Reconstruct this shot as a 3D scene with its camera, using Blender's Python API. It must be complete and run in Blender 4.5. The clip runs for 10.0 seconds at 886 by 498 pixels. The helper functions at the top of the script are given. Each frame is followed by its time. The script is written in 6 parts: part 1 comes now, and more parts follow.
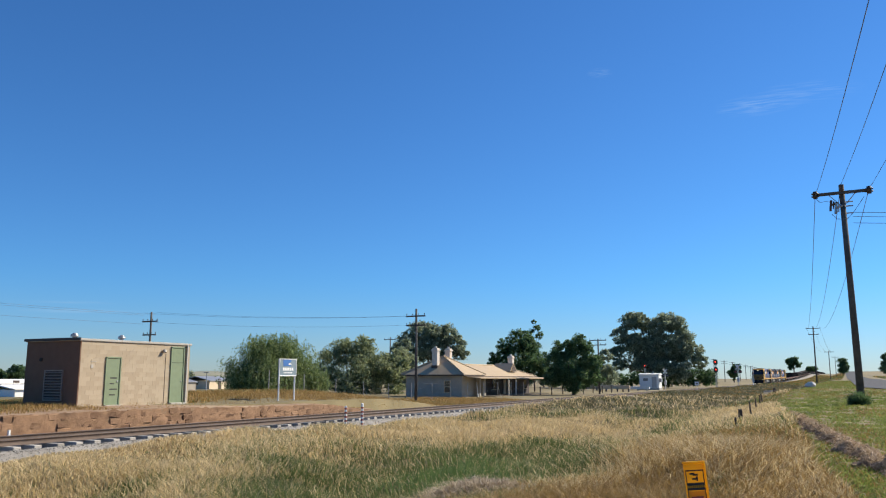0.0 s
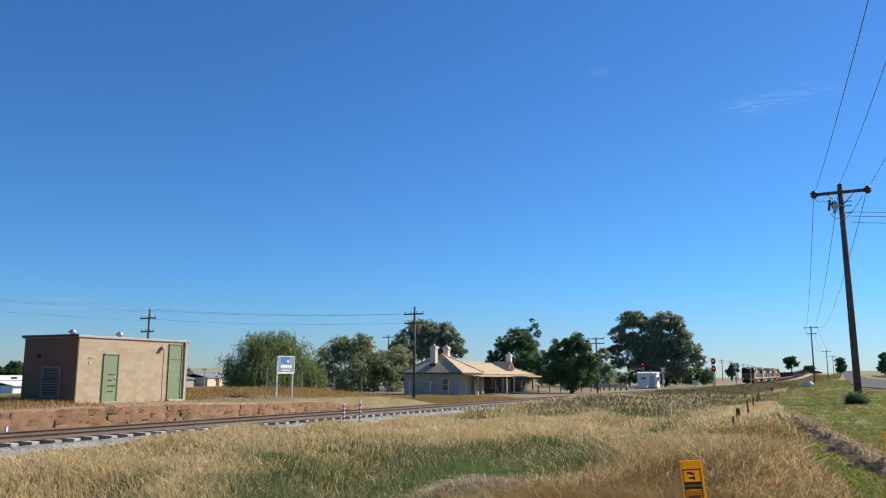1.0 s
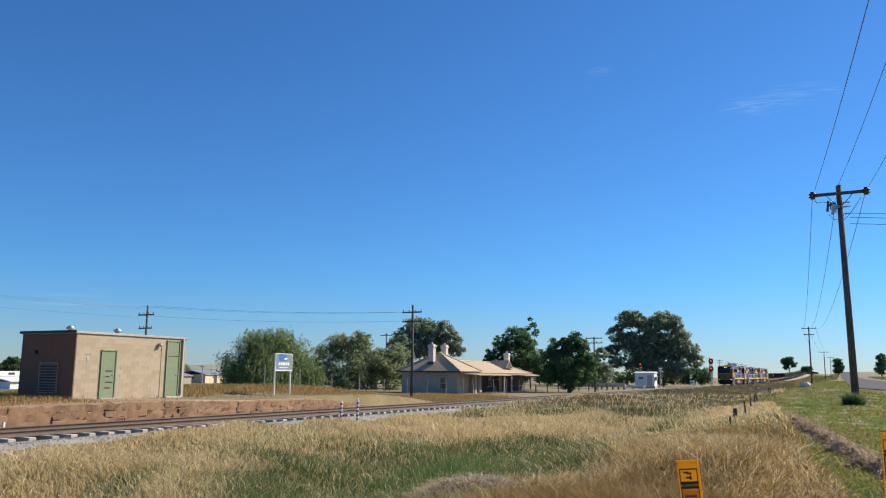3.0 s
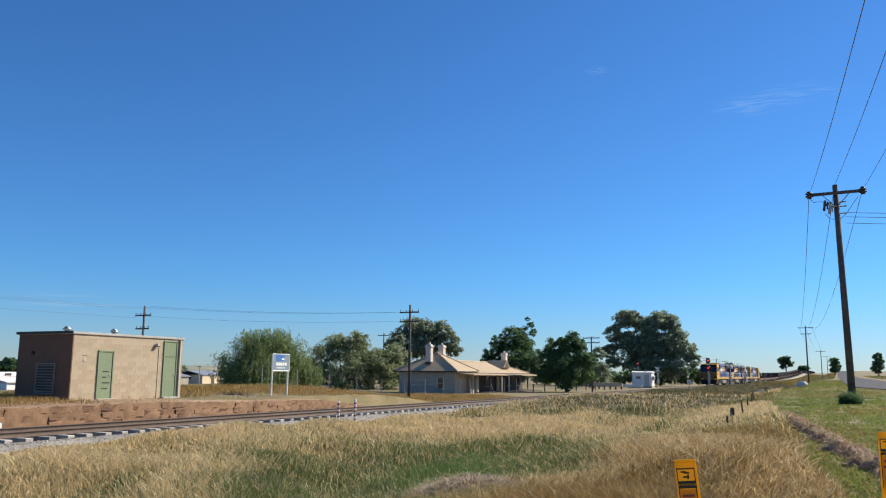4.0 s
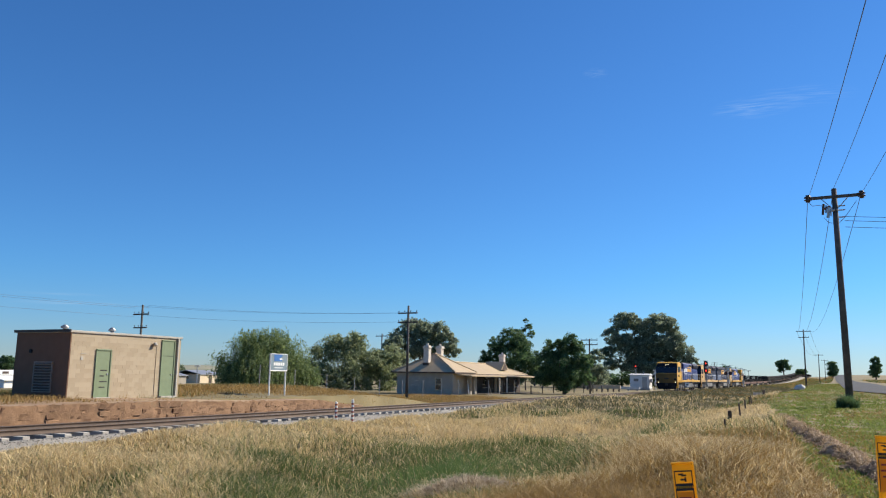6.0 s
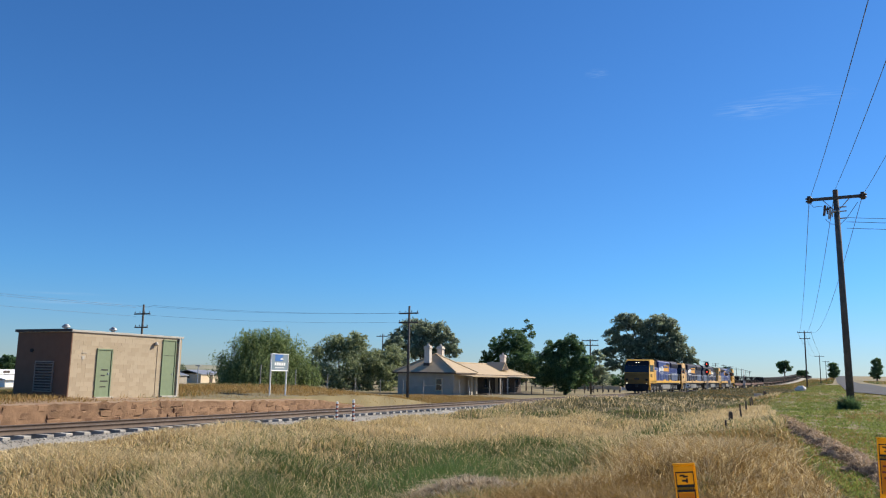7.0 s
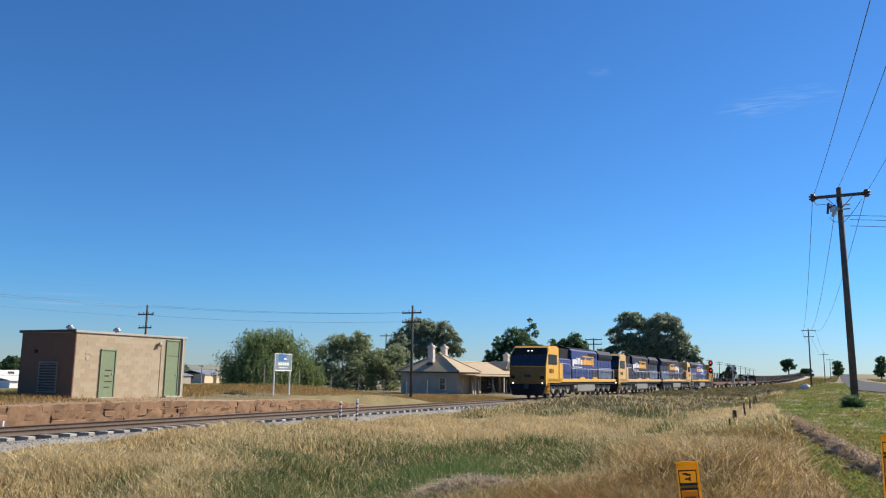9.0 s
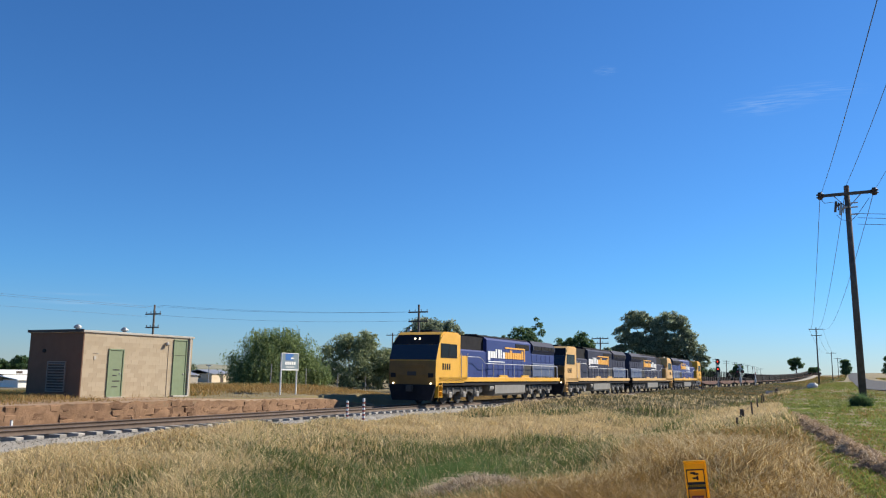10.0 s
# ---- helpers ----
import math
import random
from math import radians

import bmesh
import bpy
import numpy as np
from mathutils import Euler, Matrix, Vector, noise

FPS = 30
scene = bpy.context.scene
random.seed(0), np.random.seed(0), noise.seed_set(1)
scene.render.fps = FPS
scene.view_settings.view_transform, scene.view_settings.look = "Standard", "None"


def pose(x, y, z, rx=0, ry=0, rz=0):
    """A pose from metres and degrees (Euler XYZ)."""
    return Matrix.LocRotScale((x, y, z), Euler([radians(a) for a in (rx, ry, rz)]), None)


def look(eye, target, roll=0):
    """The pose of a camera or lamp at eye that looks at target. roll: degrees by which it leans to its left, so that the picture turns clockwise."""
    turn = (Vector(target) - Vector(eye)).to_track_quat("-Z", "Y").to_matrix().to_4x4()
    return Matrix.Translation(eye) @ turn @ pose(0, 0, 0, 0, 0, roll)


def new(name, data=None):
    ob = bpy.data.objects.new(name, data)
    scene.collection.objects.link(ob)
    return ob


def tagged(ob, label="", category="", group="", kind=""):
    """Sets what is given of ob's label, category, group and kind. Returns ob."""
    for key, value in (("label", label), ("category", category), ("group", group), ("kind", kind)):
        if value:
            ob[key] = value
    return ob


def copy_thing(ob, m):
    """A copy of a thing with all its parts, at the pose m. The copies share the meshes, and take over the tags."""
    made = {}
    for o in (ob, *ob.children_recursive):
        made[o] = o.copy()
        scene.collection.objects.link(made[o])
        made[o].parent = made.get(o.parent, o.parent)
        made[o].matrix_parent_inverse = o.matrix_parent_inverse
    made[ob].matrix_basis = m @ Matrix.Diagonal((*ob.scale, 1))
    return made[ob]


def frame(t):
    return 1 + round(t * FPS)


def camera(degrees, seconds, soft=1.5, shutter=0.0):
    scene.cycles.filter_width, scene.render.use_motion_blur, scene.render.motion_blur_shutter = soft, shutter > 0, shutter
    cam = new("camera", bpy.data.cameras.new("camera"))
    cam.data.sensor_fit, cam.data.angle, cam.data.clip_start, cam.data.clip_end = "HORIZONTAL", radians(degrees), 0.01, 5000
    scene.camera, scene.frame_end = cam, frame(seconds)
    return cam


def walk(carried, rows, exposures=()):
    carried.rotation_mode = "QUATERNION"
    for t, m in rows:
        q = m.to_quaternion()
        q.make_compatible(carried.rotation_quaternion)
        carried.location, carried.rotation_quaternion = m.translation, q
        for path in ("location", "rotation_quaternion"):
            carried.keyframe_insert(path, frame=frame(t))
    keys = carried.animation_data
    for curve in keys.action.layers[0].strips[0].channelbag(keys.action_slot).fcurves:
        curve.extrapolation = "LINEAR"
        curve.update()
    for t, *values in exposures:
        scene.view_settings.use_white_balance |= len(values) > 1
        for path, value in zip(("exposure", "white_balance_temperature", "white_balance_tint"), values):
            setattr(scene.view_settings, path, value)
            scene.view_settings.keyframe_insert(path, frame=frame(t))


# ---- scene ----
DEG = 58.49
cam = camera(DEG, 10.0, soft=1.15)
# seconds, heading from the track's direction, tilt, lean (degrees), eye
PATH = [
    (0, 26.800, 9.250, 0.000, 0.0000, 0.0000, 1.6800),
    (0.5, 26.775, 9.133, 0.215, 0.0014, 0.0017, 1.6811),
    (1, 26.698, 9.104, 0.215, 0.0045, -0.0009, 1.6812),
    (1.5, 26.657, 9.157, 0.343, 0.0056, 0.0008, 1.6800),
    (2, 26.597, 9.164, 0.428, 0.0007, -0.0006, 1.6780),
    (2.5, 26.662, 9.008, 0.614, 0.0054, -0.0012, 1.6801),
    (4, 26.395, 8.994, 0.467, 0.0089, -0.0005, 1.6801),
    (4.5, 26.351, 9.013, 0.611, 0.0060, 0.0010, 1.6806),
    (5, 26.352, 9.030, 0.719, 0.0108, -0.0016, 1.6803),
    (5.5, 26.305, 9.049, 0.788, 0.0110, -0.0009, 1.6787),
    (7, 26.373, 9.090, 0.987, 0.0048, 0.0043, 1.6804),
    (7.5, 26.388, 9.075, 1.046, 0.0038, 0.0043, 1.6791),
    (8, 26.476, 9.039, 0.936, -0.0030, -0.0003, 1.6811),
    (8.5, 26.542, 9.036, 0.849, 0.0131, 0.0009, 1.6779),
    (9, 26.596, 9.046, 0.798, 0.0104, -0.0007, 1.6780),
    (9.5, 26.663, 9.011, 0.725, 0.0026, 0.0004, 1.6813),
    (10, 27.046, 8.981, 0.740, 0.0035, 0.0004, 1.6790),
]


def camera_rows():
    rows = []
    for t, head, tilt, lean, x, y, z in PATH:
        h, p = radians(head), radians(tilt)
        way = Vector((math.cos(h) * math.cos(p), math.sin(h) * math.cos(p), math.sin(p)))
        eye = Vector((x, y, z))
        rows.append((t, look(eye, eye + way, lean)))
    return rows


walk(cam, camera_rows())

# ---- light: low clear sun ahead and to the right of the camera ----
SUN_AZ, SUN_EL = -37.0, 36.0    # degrees from +x towards +y, and above the horizon
world = bpy.data.worlds.new("sky")
scene.world = world
world.use_nodes = True
wn, wl = world.node_tree.nodes, world.node_tree.links
sky = wn.new("ShaderNodeTexSky")
sky.sky_type, sky.sun_disc = "NISHITA", False
sky.sun_elevation, sky.sun_rotation = radians(SUN_EL), radians(90 - SUN_AZ)
sky.air_density, sky.dust_density, sky.ozone_density, sky.altitude = 1.0, 0.10, 1.0, 200
tint = wn.new("ShaderNodeMix")      # the deep blue of clear dry air
tint.data_type, tint.blend_type = "RGBA", "MULTIPLY"
tint.inputs[0].default_value = 1.0
tint_coord, tint_axes, tint_rise = wn.new("ShaderNodeTexCoord"), wn.new("ShaderNodeSeparateXYZ"), wn.new("ShaderNodeMapRange")
tint_rise.interpolation_type = "SMOOTHSTEP"
tint_rise.inputs[1].default_value, tint_rise.inputs[2].default_value = -0.02, 0.13
haze = wn.new("ShaderNodeMix")      # paler, dustier air towards the horizon
haze.data_type = "RGBA"
haze.inputs[6].default_value, haze.inputs[7].default_value = (0.54, 0.735, 1.13, 1), (0.36, 0.81, 1.37, 1)
wl.new(tint_coord.outputs["Generated"], tint_axes.inputs[0])
wl.new(tint_axes.outputs[2], tint_rise.inputs[0])
wl.new(tint_rise.outputs[0], haze.inputs[0])
wl.new(haze.outputs[2], tint.inputs[7])
wl.new(sky.outputs[0], tint.inputs[6])
wl.new(tint.outputs[2], wn["Background"].inputs[0])
wn["Background"].inputs[1].default_value = 0.0615
sun = new("sun", bpy.data.lights.new("sun", "SUN"))
sun.data.energy, sun.data.angle, sun.data.color = 5.0, radians(0.5), (1.0, 0.90, 0.74)
sun_way = Vector((math.cos(radians(SUN_AZ)) * math.cos(radians(SUN_EL)),
                  math.sin(radians(SUN_AZ)) * math.cos(radians(SUN_EL)), math.sin(radians(SUN_EL))))
sun.matrix_world = look(sun_way * 300, (0, 0, 0))
scene.view_settings.exposure = 0.65


# ---- materials ----
def pbr(name, c1, c2, scale=4.0, rough=0.8, bump=0.15, metal=0.0, big=0.35, per="", fine=40.0, spec=0.5):
    """Two colours mixed by noise at two scales, with relief. per: 'object' or 'island' adds piecewise variation."""
    m = bpy.data.materials.new(name)
    m.use_nodes = True
    n, l = m.node_tree.nodes, m.node_tree.links
    b = n["Principled BSDF"]
    tc = n.new("ShaderNodeTexCoord")
    n1, n2 = n.new("ShaderNodeTexNoise"), n.new("ShaderNodeTexNoise")
    n1.inputs["Scale"].default_value, n1.inputs["Detail"].default_value = scale, 6
    n2.inputs["Scale"].default_value, n2.inputs["Detail"].default_value = scale * big * 0.25, 3
    add = n.new("ShaderNodeMath"); add.operation = "MULTIPLY_ADD"
    add.inputs[1].default_value = 0.5
    half = n.new("ShaderNodeMath"); half.operation = "MULTIPLY"; half.inputs[1].default_value = 0.5
    for t in (n1, n2):
        l.new(tc.outputs["Object"], t.inputs["Vector"])
    l.new(n2.outputs["Fac"], half.inputs[0])
    l.new(n1.outputs["Fac"], add.inputs[0])
    l.new(half.outputs[0], add.inputs[2])
    fac = add.outputs[0]
    if per:
        src = n.new("ShaderNodeObjectInfo").outputs["Random"] if per == "object" else n.new("ShaderNodeNewGeometry").outputs["Random Per Island"]
        mm = n.new("ShaderNodeMath"); mm.operation = "MULTIPLY_ADD"; mm.inputs[1].default_value = 0.55
        sb = n.new("ShaderNodeMath"); sb.operation = "SUBTRACT"; sb.inputs[1].default_value = 0.27
        l.new(src, mm.inputs[0]); l.new(fac, mm.inputs[2]); l.new(mm.outputs[0], sb.inputs[0])
        fac = sb.outputs[0]
    ramp = n.new("ShaderNodeValToRGB")
    ramp.color_ramp.elements[0].position, ramp.color_ramp.elements[1].position = 0.32, 0.68
    ramp.color_ramp.elements[0].color, ramp.color_ramp.elements[1].color = (*c1, 1), (*c2, 1)
    l.new(fac, ramp.inputs[0])
    l.new(ramp.outputs[0], b.inputs["Base Color"])
    b.inputs["Roughness"].default_value, b.inputs["Metallic"].default_value = rough, metal
    b.inputs["Specular IOR Level"].default_value = spec
    if bump:
        n3 = n.new("ShaderNodeTexNoise"); n3.inputs["Scale"].default_value, n3.inputs["Detail"].default_value = fine, 4
        l.new(tc.outputs["Object"], n3.inputs["Vector"])
        bp = n.new("ShaderNodeBump"); bp.inputs["Strength"].default_value, bp.inputs["Distance"].default_value = bump, 0.02
        l.new(n3.outputs["Fac"], bp.inputs["Height"])
        l.new(bp.outputs[0], b.inputs["Normal"])
    return m


def glow(name, colour, strength):
    m = bpy.data.materials.new(name)
    m.use_nodes = True
    b = m.node_tree.nodes["Principled BSDF"]
    b.inputs["Base Color"].default_value = (*colour, 1)
    b.inputs["Emission Color"].default_value, b.inputs["Emission Strength"].default_value = (*colour, 1), strength
    return m


def leafy(name, c1, c2, trans=0.3):
    """Leaves or blades: colour by piece, and light that comes through them."""
    m = pbr(name, c1, c2, 0.6, 0.6, 0, per="island", spec=0.25)
    n, l = m.node_tree.nodes, m.node_tree.links
    b, out = n["Principled BSDF"], n["Material Output"]
    tr, mix = n.new("ShaderNodeBsdfTranslucent"), n.new("ShaderNodeMixShader")
    mix.inputs[0].default_value = trans
    l.new(b.inputs["Base Color"].links[0].from_socket, tr.inputs[0])
    l.new(b.outputs[0], mix.inputs[1]); l.new(tr.outputs[0], mix.inputs[2]); l.new(mix.outputs[0], out.inputs[0])
    return m


M = {
    "soil": pbr("soil", (0.118, 0.096, 0.042), (0.245, 0.195, 0.095), 0.5, 0.95, 0.5),
    "ballast": pbr("ballast", (0.18, 0.165, 0.14), (0.37, 0.345, 0.30), 14, 0.9, 1.0, fine=22),
    "rust_rail": pbr("rust_rail", (0.062, 0.041, 0.030), (0.120, 0.082, 0.060), 9, 0.8, 0.2),
    "railhead": pbr("railhead", (0.15, 0.135, 0.125), (0.22, 0.205, 0.19), 9, 0.4, 0.05, metal=0.8),
    "sleeper": pbr("sleeper", (0.27, 0.25, 0.22), (0.42, 0.39, 0.345), 6, 0.9, 0.3, per="object"),
    "brownballast": pbr("brownballast", (0.022, 0.015, 0.011), (0.055, 0.037, 0.027), 14, 0.95, 1.0, fine=22),
    "redstone": pbr("redstone", (0.150, 0.082, 0.045), (0.285, 0.168, 0.094), 5.0, 0.95, 1.0, per="object"),
    "redearth": pbr("redearth", (0.205, 0.125, 0.070), (0.37, 0.262, 0.160), 1.5, 0.95, 0.5),
    "cream_brick": pbr("cream_brick", (0.355, 0.285, 0.196), (0.405, 0.330, 0.232), 3.0, 0.9, 0.15, per="object"),
    "brown_brick": pbr("brown_brick", (0.135, 0.072, 0.044), (0.172, 0.096, 0.060), 3.0, 0.9, 0.2, per="object"),
    "mortar": pbr("mortar", (0.352, 0.284, 0.196), (0.395, 0.322, 0.226), 3, 0.95, 0.2),
    "concrete": pbr("concrete", (0.336, 0.312, 0.272), (0.448, 0.424, 0.376), 3, 0.9, 0.2),
    "green_paint": pbr("green_paint", (0.150, 0.195, 0.108), (0.195, 0.250, 0.145), 5, 0.6, 0.05),
    "dark_gap": pbr("dark_gap", (0.012, 0.012, 0.012), (0.02, 0.02, 0.02), 4, 0.9, 0),
    "galv": pbr("galv", (0.304, 0.312, 0.320), (0.440, 0.448, 0.456), 8, 0.45, 0.05, metal=0.6),
    "white_paint": pbr("white_paint", (0.66, 0.66, 0.64), (0.80, 0.80, 0.78), 5, 0.6, 0.05),
    "sign_blue": pbr("sign_blue", (0.040, 0.128, 0.360), (0.048, 0.160, 0.416), 5, 0.45, 0),
    "sign_grey": pbr("sign_grey", (0.160, 0.216, 0.248), (0.208, 0.264, 0.296), 5, 0.45, 0),
    "red_paint": pbr("red_paint", (0.24, 0.055, 0.042), (0.31, 0.080, 0.060), 5, 0.7, 0),
    "pole_wood": pbr("pole_wood", (0.050, 0.045, 0.041), (0.120, 0.110, 0.100), 5, 0.9, 0.4, fine=25),
    "insulator": pbr("insulator", (0.060, 0.040, 0.034), (0.100, 0.070, 0.060), 5, 0.6, 0, spec=0.3),
    "wire": pbr("wire", (0.080, 0.088, 0.096), (0.112, 0.120, 0.128), 5, 0.6, 0),
    "loco_yellow": pbr("loco_yellow", (0.650, 0.335, 0.030), (0.750, 0.420, 0.048), 2.0, 0.42, 0.03),
    "loco_blue": pbr("loco_blue", (0.018, 0.034, 0.145), (0.030, 0.052, 0.195), 1.6, 0.5, 0.03, spec=0.3),
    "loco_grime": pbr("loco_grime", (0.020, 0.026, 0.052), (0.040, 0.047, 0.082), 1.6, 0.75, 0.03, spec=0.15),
    # cab yellow darkened: the front's shade, plus some grime, is in this colour
    "nose_shade_grime": pbr("nose_shade_grime", (0.090, 0.049, 0.011), (0.235, 0.130, 0.023), 1.1, 0.7, 0.03),
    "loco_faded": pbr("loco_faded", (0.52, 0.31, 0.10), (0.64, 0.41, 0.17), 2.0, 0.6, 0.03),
    "loco_panel": pbr("loco_panel", (0.065, 0.090, 0.165), (0.095, 0.125, 0.210), 1.6, 0.55, 0.03),
    "loco_dark": pbr("loco_dark", (0.010, 0.011, 0.014), (0.024, 0.024, 0.029), 3, 0.85, 0.05, spec=0.12),
    "loco_grey": pbr("loco_grey", (0.16, 0.155, 0.145), (0.24, 0.23, 0.21), 3, 0.6, 0.05),
    "bogie": pbr("bogie", (0.018, 0.017, 0.016), (0.055, 0.050, 0.045), 6, 0.7, 0.2),
    "axle_grey": pbr("axle_grey", (0.13, 0.125, 0.115), (0.27, 0.255, 0.235), 6, 0.65, 0.1),
    "wheel_steel": pbr("wheel_steel", (0.016, 0.015, 0.014), (0.042, 0.037, 0.034), 8, 0.7, 0.1),
    "logo_white": pbr("logo_white", (0.720, 0.720, 0.720), (0.800, 0.800, 0.800), 3, 0.5, 0),
    "logo_gold": pbr("logo_gold", (0.700, 0.330, 0.040), (0.800, 0.420, 0.070), 3, 0.5, 0),
    "rail_white": pbr("rail_white", (0.440, 0.448, 0.480), (0.544, 0.552, 0.576), 3, 0.5, 0),
    "glass_dark": pbr("glass_dark", (0.008, 0.010, 0.015), (0.015, 0.018, 0.026), 1, 0.08, 0, spec=0.7),
    "cab_glass": pbr("cab_glass", (0.006, 0.007, 0.009), (0.010, 0.011, 0.014), 1, 0.15, 0, spec=0.08),
    "headlight": glow("headlight", (1.0, 0.86, 0.55), 2.6),
    "signal_red": glow("signal_red", (1.0, 0.04, 0.02), 1.8),
    "wagon_red": pbr("wagon_red", (0.055, 0.020, 0.013), (0.115, 0.045, 0.028), 3, 0.8, 0.1),
    "wagon_black": pbr("wagon_black", (0.010, 0.010, 0.011), (0.026, 0.024, 0.024), 2, 0.9, 0.1, per="object", spec=0.15),
    "iron_roof": pbr("iron_roof", (0.36, 0.268, 0.158), (0.45, 0.345, 0.215), 1.2, 0.6, 0.05),
    "house_wall": pbr("house_wall", (0.30, 0.265, 0.215), (0.385, 0.345, 0.285), 1.5, 0.9, 0.1),
    "house_cream": pbr("house_cream", (0.475, 0.380, 0.257), (0.589, 0.494, 0.361), 1.5, 0.9, 0.1),
    "house_dark": pbr("house_dark", (0.040, 0.028, 0.022), (0.080, 0.056, 0.044), 1.5, 0.8, 0.1),
    "chimney": pbr("chimney", (0.494, 0.427, 0.361), (0.665, 0.608, 0.532), 3, 0.9, 0.2),
    "bark": pbr("bark", (0.080, 0.064, 0.048), (0.192, 0.160, 0.128), 3, 0.9, 0.4),
    "leaf_gum": leafy("leaf_gum", (0.135, 0.175, 0.110), (0.36, 0.415, 0.285), 0.55),
    "leaf_dark": leafy("leaf_dark", (0.052, 0.105, 0.046), (0.15, 0.235, 0.10), 0.55),
    "leaf_willow": leafy("leaf_willow", (0.105, 0.155, 0.056), (0.27, 0.335, 0.14), 0.5),
    "leaf_olive": leafy("leaf_olive", (0.15, 0.19, 0.092), (0.36, 0.40, 0.22), 0.55),
    "straw": leafy("straw", (0.45, 0.345, 0.170), (0.74, 0.59, 0.335), 0.4),
    "straw_dark": leafy("straw_dark", (0.245, 0.153, 0.048), (0.405, 0.272, 0.102), 0.35),
    "blade_green": leafy("blade_green", (0.075, 0.105, 0.030), (0.19, 0.22, 0.078), 0.4),
    "olive_stubble": leafy("olive_stubble", (0.095, 0.092, 0.042), (0.175, 0.165, 0.085), 0.3),
    "blade_fresh": leafy("blade_fresh", (0.085, 0.140, 0.038), (0.165, 0.235, 0.080), 0.45),
    "turned_turf": leafy("turned_turf", (0.30, 0.205, 0.120), (0.47, 0.35, 0.225), 0.3),
    "dead_grass": leafy("dead_grass", (0.32, 0.25, 0.165), (0.50, 0.41, 0.29), 0.2),
    "asphalt": pbr("asphalt", (0.045, 0.046, 0.050), (0.075, 0.076, 0.082), 8, 0.85, 0.2, spec=0.2),
    "post_yellow": leafy("post_yellow", (0.80, 0.50, 0.040), (0.86, 0.56, 0.060), 0.6),
    "post_orange": leafy("post_orange", (0.84, 0.44, 0.04), (0.88, 0.50, 0.055), 0.6),
    "black": pbr("black", (0.015, 0.013, 0.012), (0.03, 0.026, 0.024), 5, 0.6, 0),
    "fence_wood": pbr("fence_wood", (0.036, 0.028, 0.022), (0.096, 0.076, 0.060), 8, 0.9, 0.4),
    "stone_white": pbr("stone_white", (0.440, 0.424, 0.392), (0.600, 0.584, 0.544), 4, 0.9, 0.3),
    "vent_paint": pbr("vent_paint", (0.20, 0.165, 0.135), (0.27, 0.225, 0.19), 6, 0.7, 0.05),
    "pole_steel": pbr("pole_steel", (0.20, 0.195, 0.18), (0.34, 0.33, 0.31), 8, 0.6, 0.05),
    "far_hill": pbr("far_hill", (0.144, 0.153, 0.108), (0.270, 0.261, 0.180), 0.02, 0.95, 0),
}


# ---- building helpers ----
def part(name, bm, material, parent=None, label="", smooth=False):
    me = bpy.data.meshes.new(name)
    bm.normal_update()
    bm.to_mesh(me)
    bm.free()
    me.materials.append(M[material])
    if smooth:
        me.polygons.foreach_set("use_smooth", [True] * len(me.polygons))
    ob = new(name, me)
    ob.parent = parent
    if label:
        ob["label"] = label
    return ob


def thing(name, at, label, category, group="", turn=0):
    ob = new(name)
    ob.empty_display_size = 0.3
    ob.matrix_basis = pose(*at, 0, 0, turn)
    return tagged(ob, label, category, group)


def box(bm, x0, x1, y0, y1, z0, z1, bevel=0.0):
    v = [bm.verts.new((x, y, z)) for x in (x0, x1) for y in (y0, y1) for z in (z0, z1)]
    fs = [bm.faces.new([v[i] for i in f]) for f in ((0, 1, 3, 2), (4, 6, 7, 5), (0, 4, 5, 1), (2, 3, 7, 6), (0, 2, 6, 4), (1, 5, 7, 3))]
    if bevel:
        es = list({e for f in fs for e in f.edges})
        bmesh.ops.bevel(bm, geom=es, offset=bevel, segments=1, affect="EDGES", clamp_overlap=True)
    return bm


def prism(bm, ring, axis, a, b):
    """A ring of 2D points drawn out along an axis from a to b. The ring's axes are the other two, in order."""
    def at(p, w):
        return {"x": (w, p[0], p[1]), "y": (p[0], w, p[1]), "z": (p[0], p[1], w)}[axis]
    r0, r1 = [bm.verts.new(at(p, a)) for p in ring], [bm.verts.new(at(p, b)) for p in ring]
    n = len(ring)
    bm.faces.new(r0), bm.faces.new(r1[::-1])
    for i in range(n):
        bm.faces.new((r0[i], r1[i], r1[(i + 1) % n], r0[(i + 1) % n]))
    bmesh.ops.recalc_face_normals(bm, faces=bm.faces)
    return bm


def rod(bm, p, q, r0, r1=None, n=8):
    p, q = Vector(p), Vector(q)
    r1 = r0 if r1 is None else r1
    d = (q - p).normalized()
    a = d.orthogonal().normalized()
    b = d.cross(a)
    rings = [[bm.verts.new(c + (a * math.cos(2 * math.pi * i / n) + b * math.sin(2 * math.pi * i / n)) * r) for i in range(n)] for c, r in ((p, r0), (q, r1))]
    bm.faces.new(rings[0][::-1]), bm.faces.new(rings[1])
    for i in range(n):
        bm.faces.new((rings[0][i], rings[0][(i + 1) % n], rings[1][(i + 1) % n], rings[1][i]))
    return bm


def B():
    return bmesh.new()


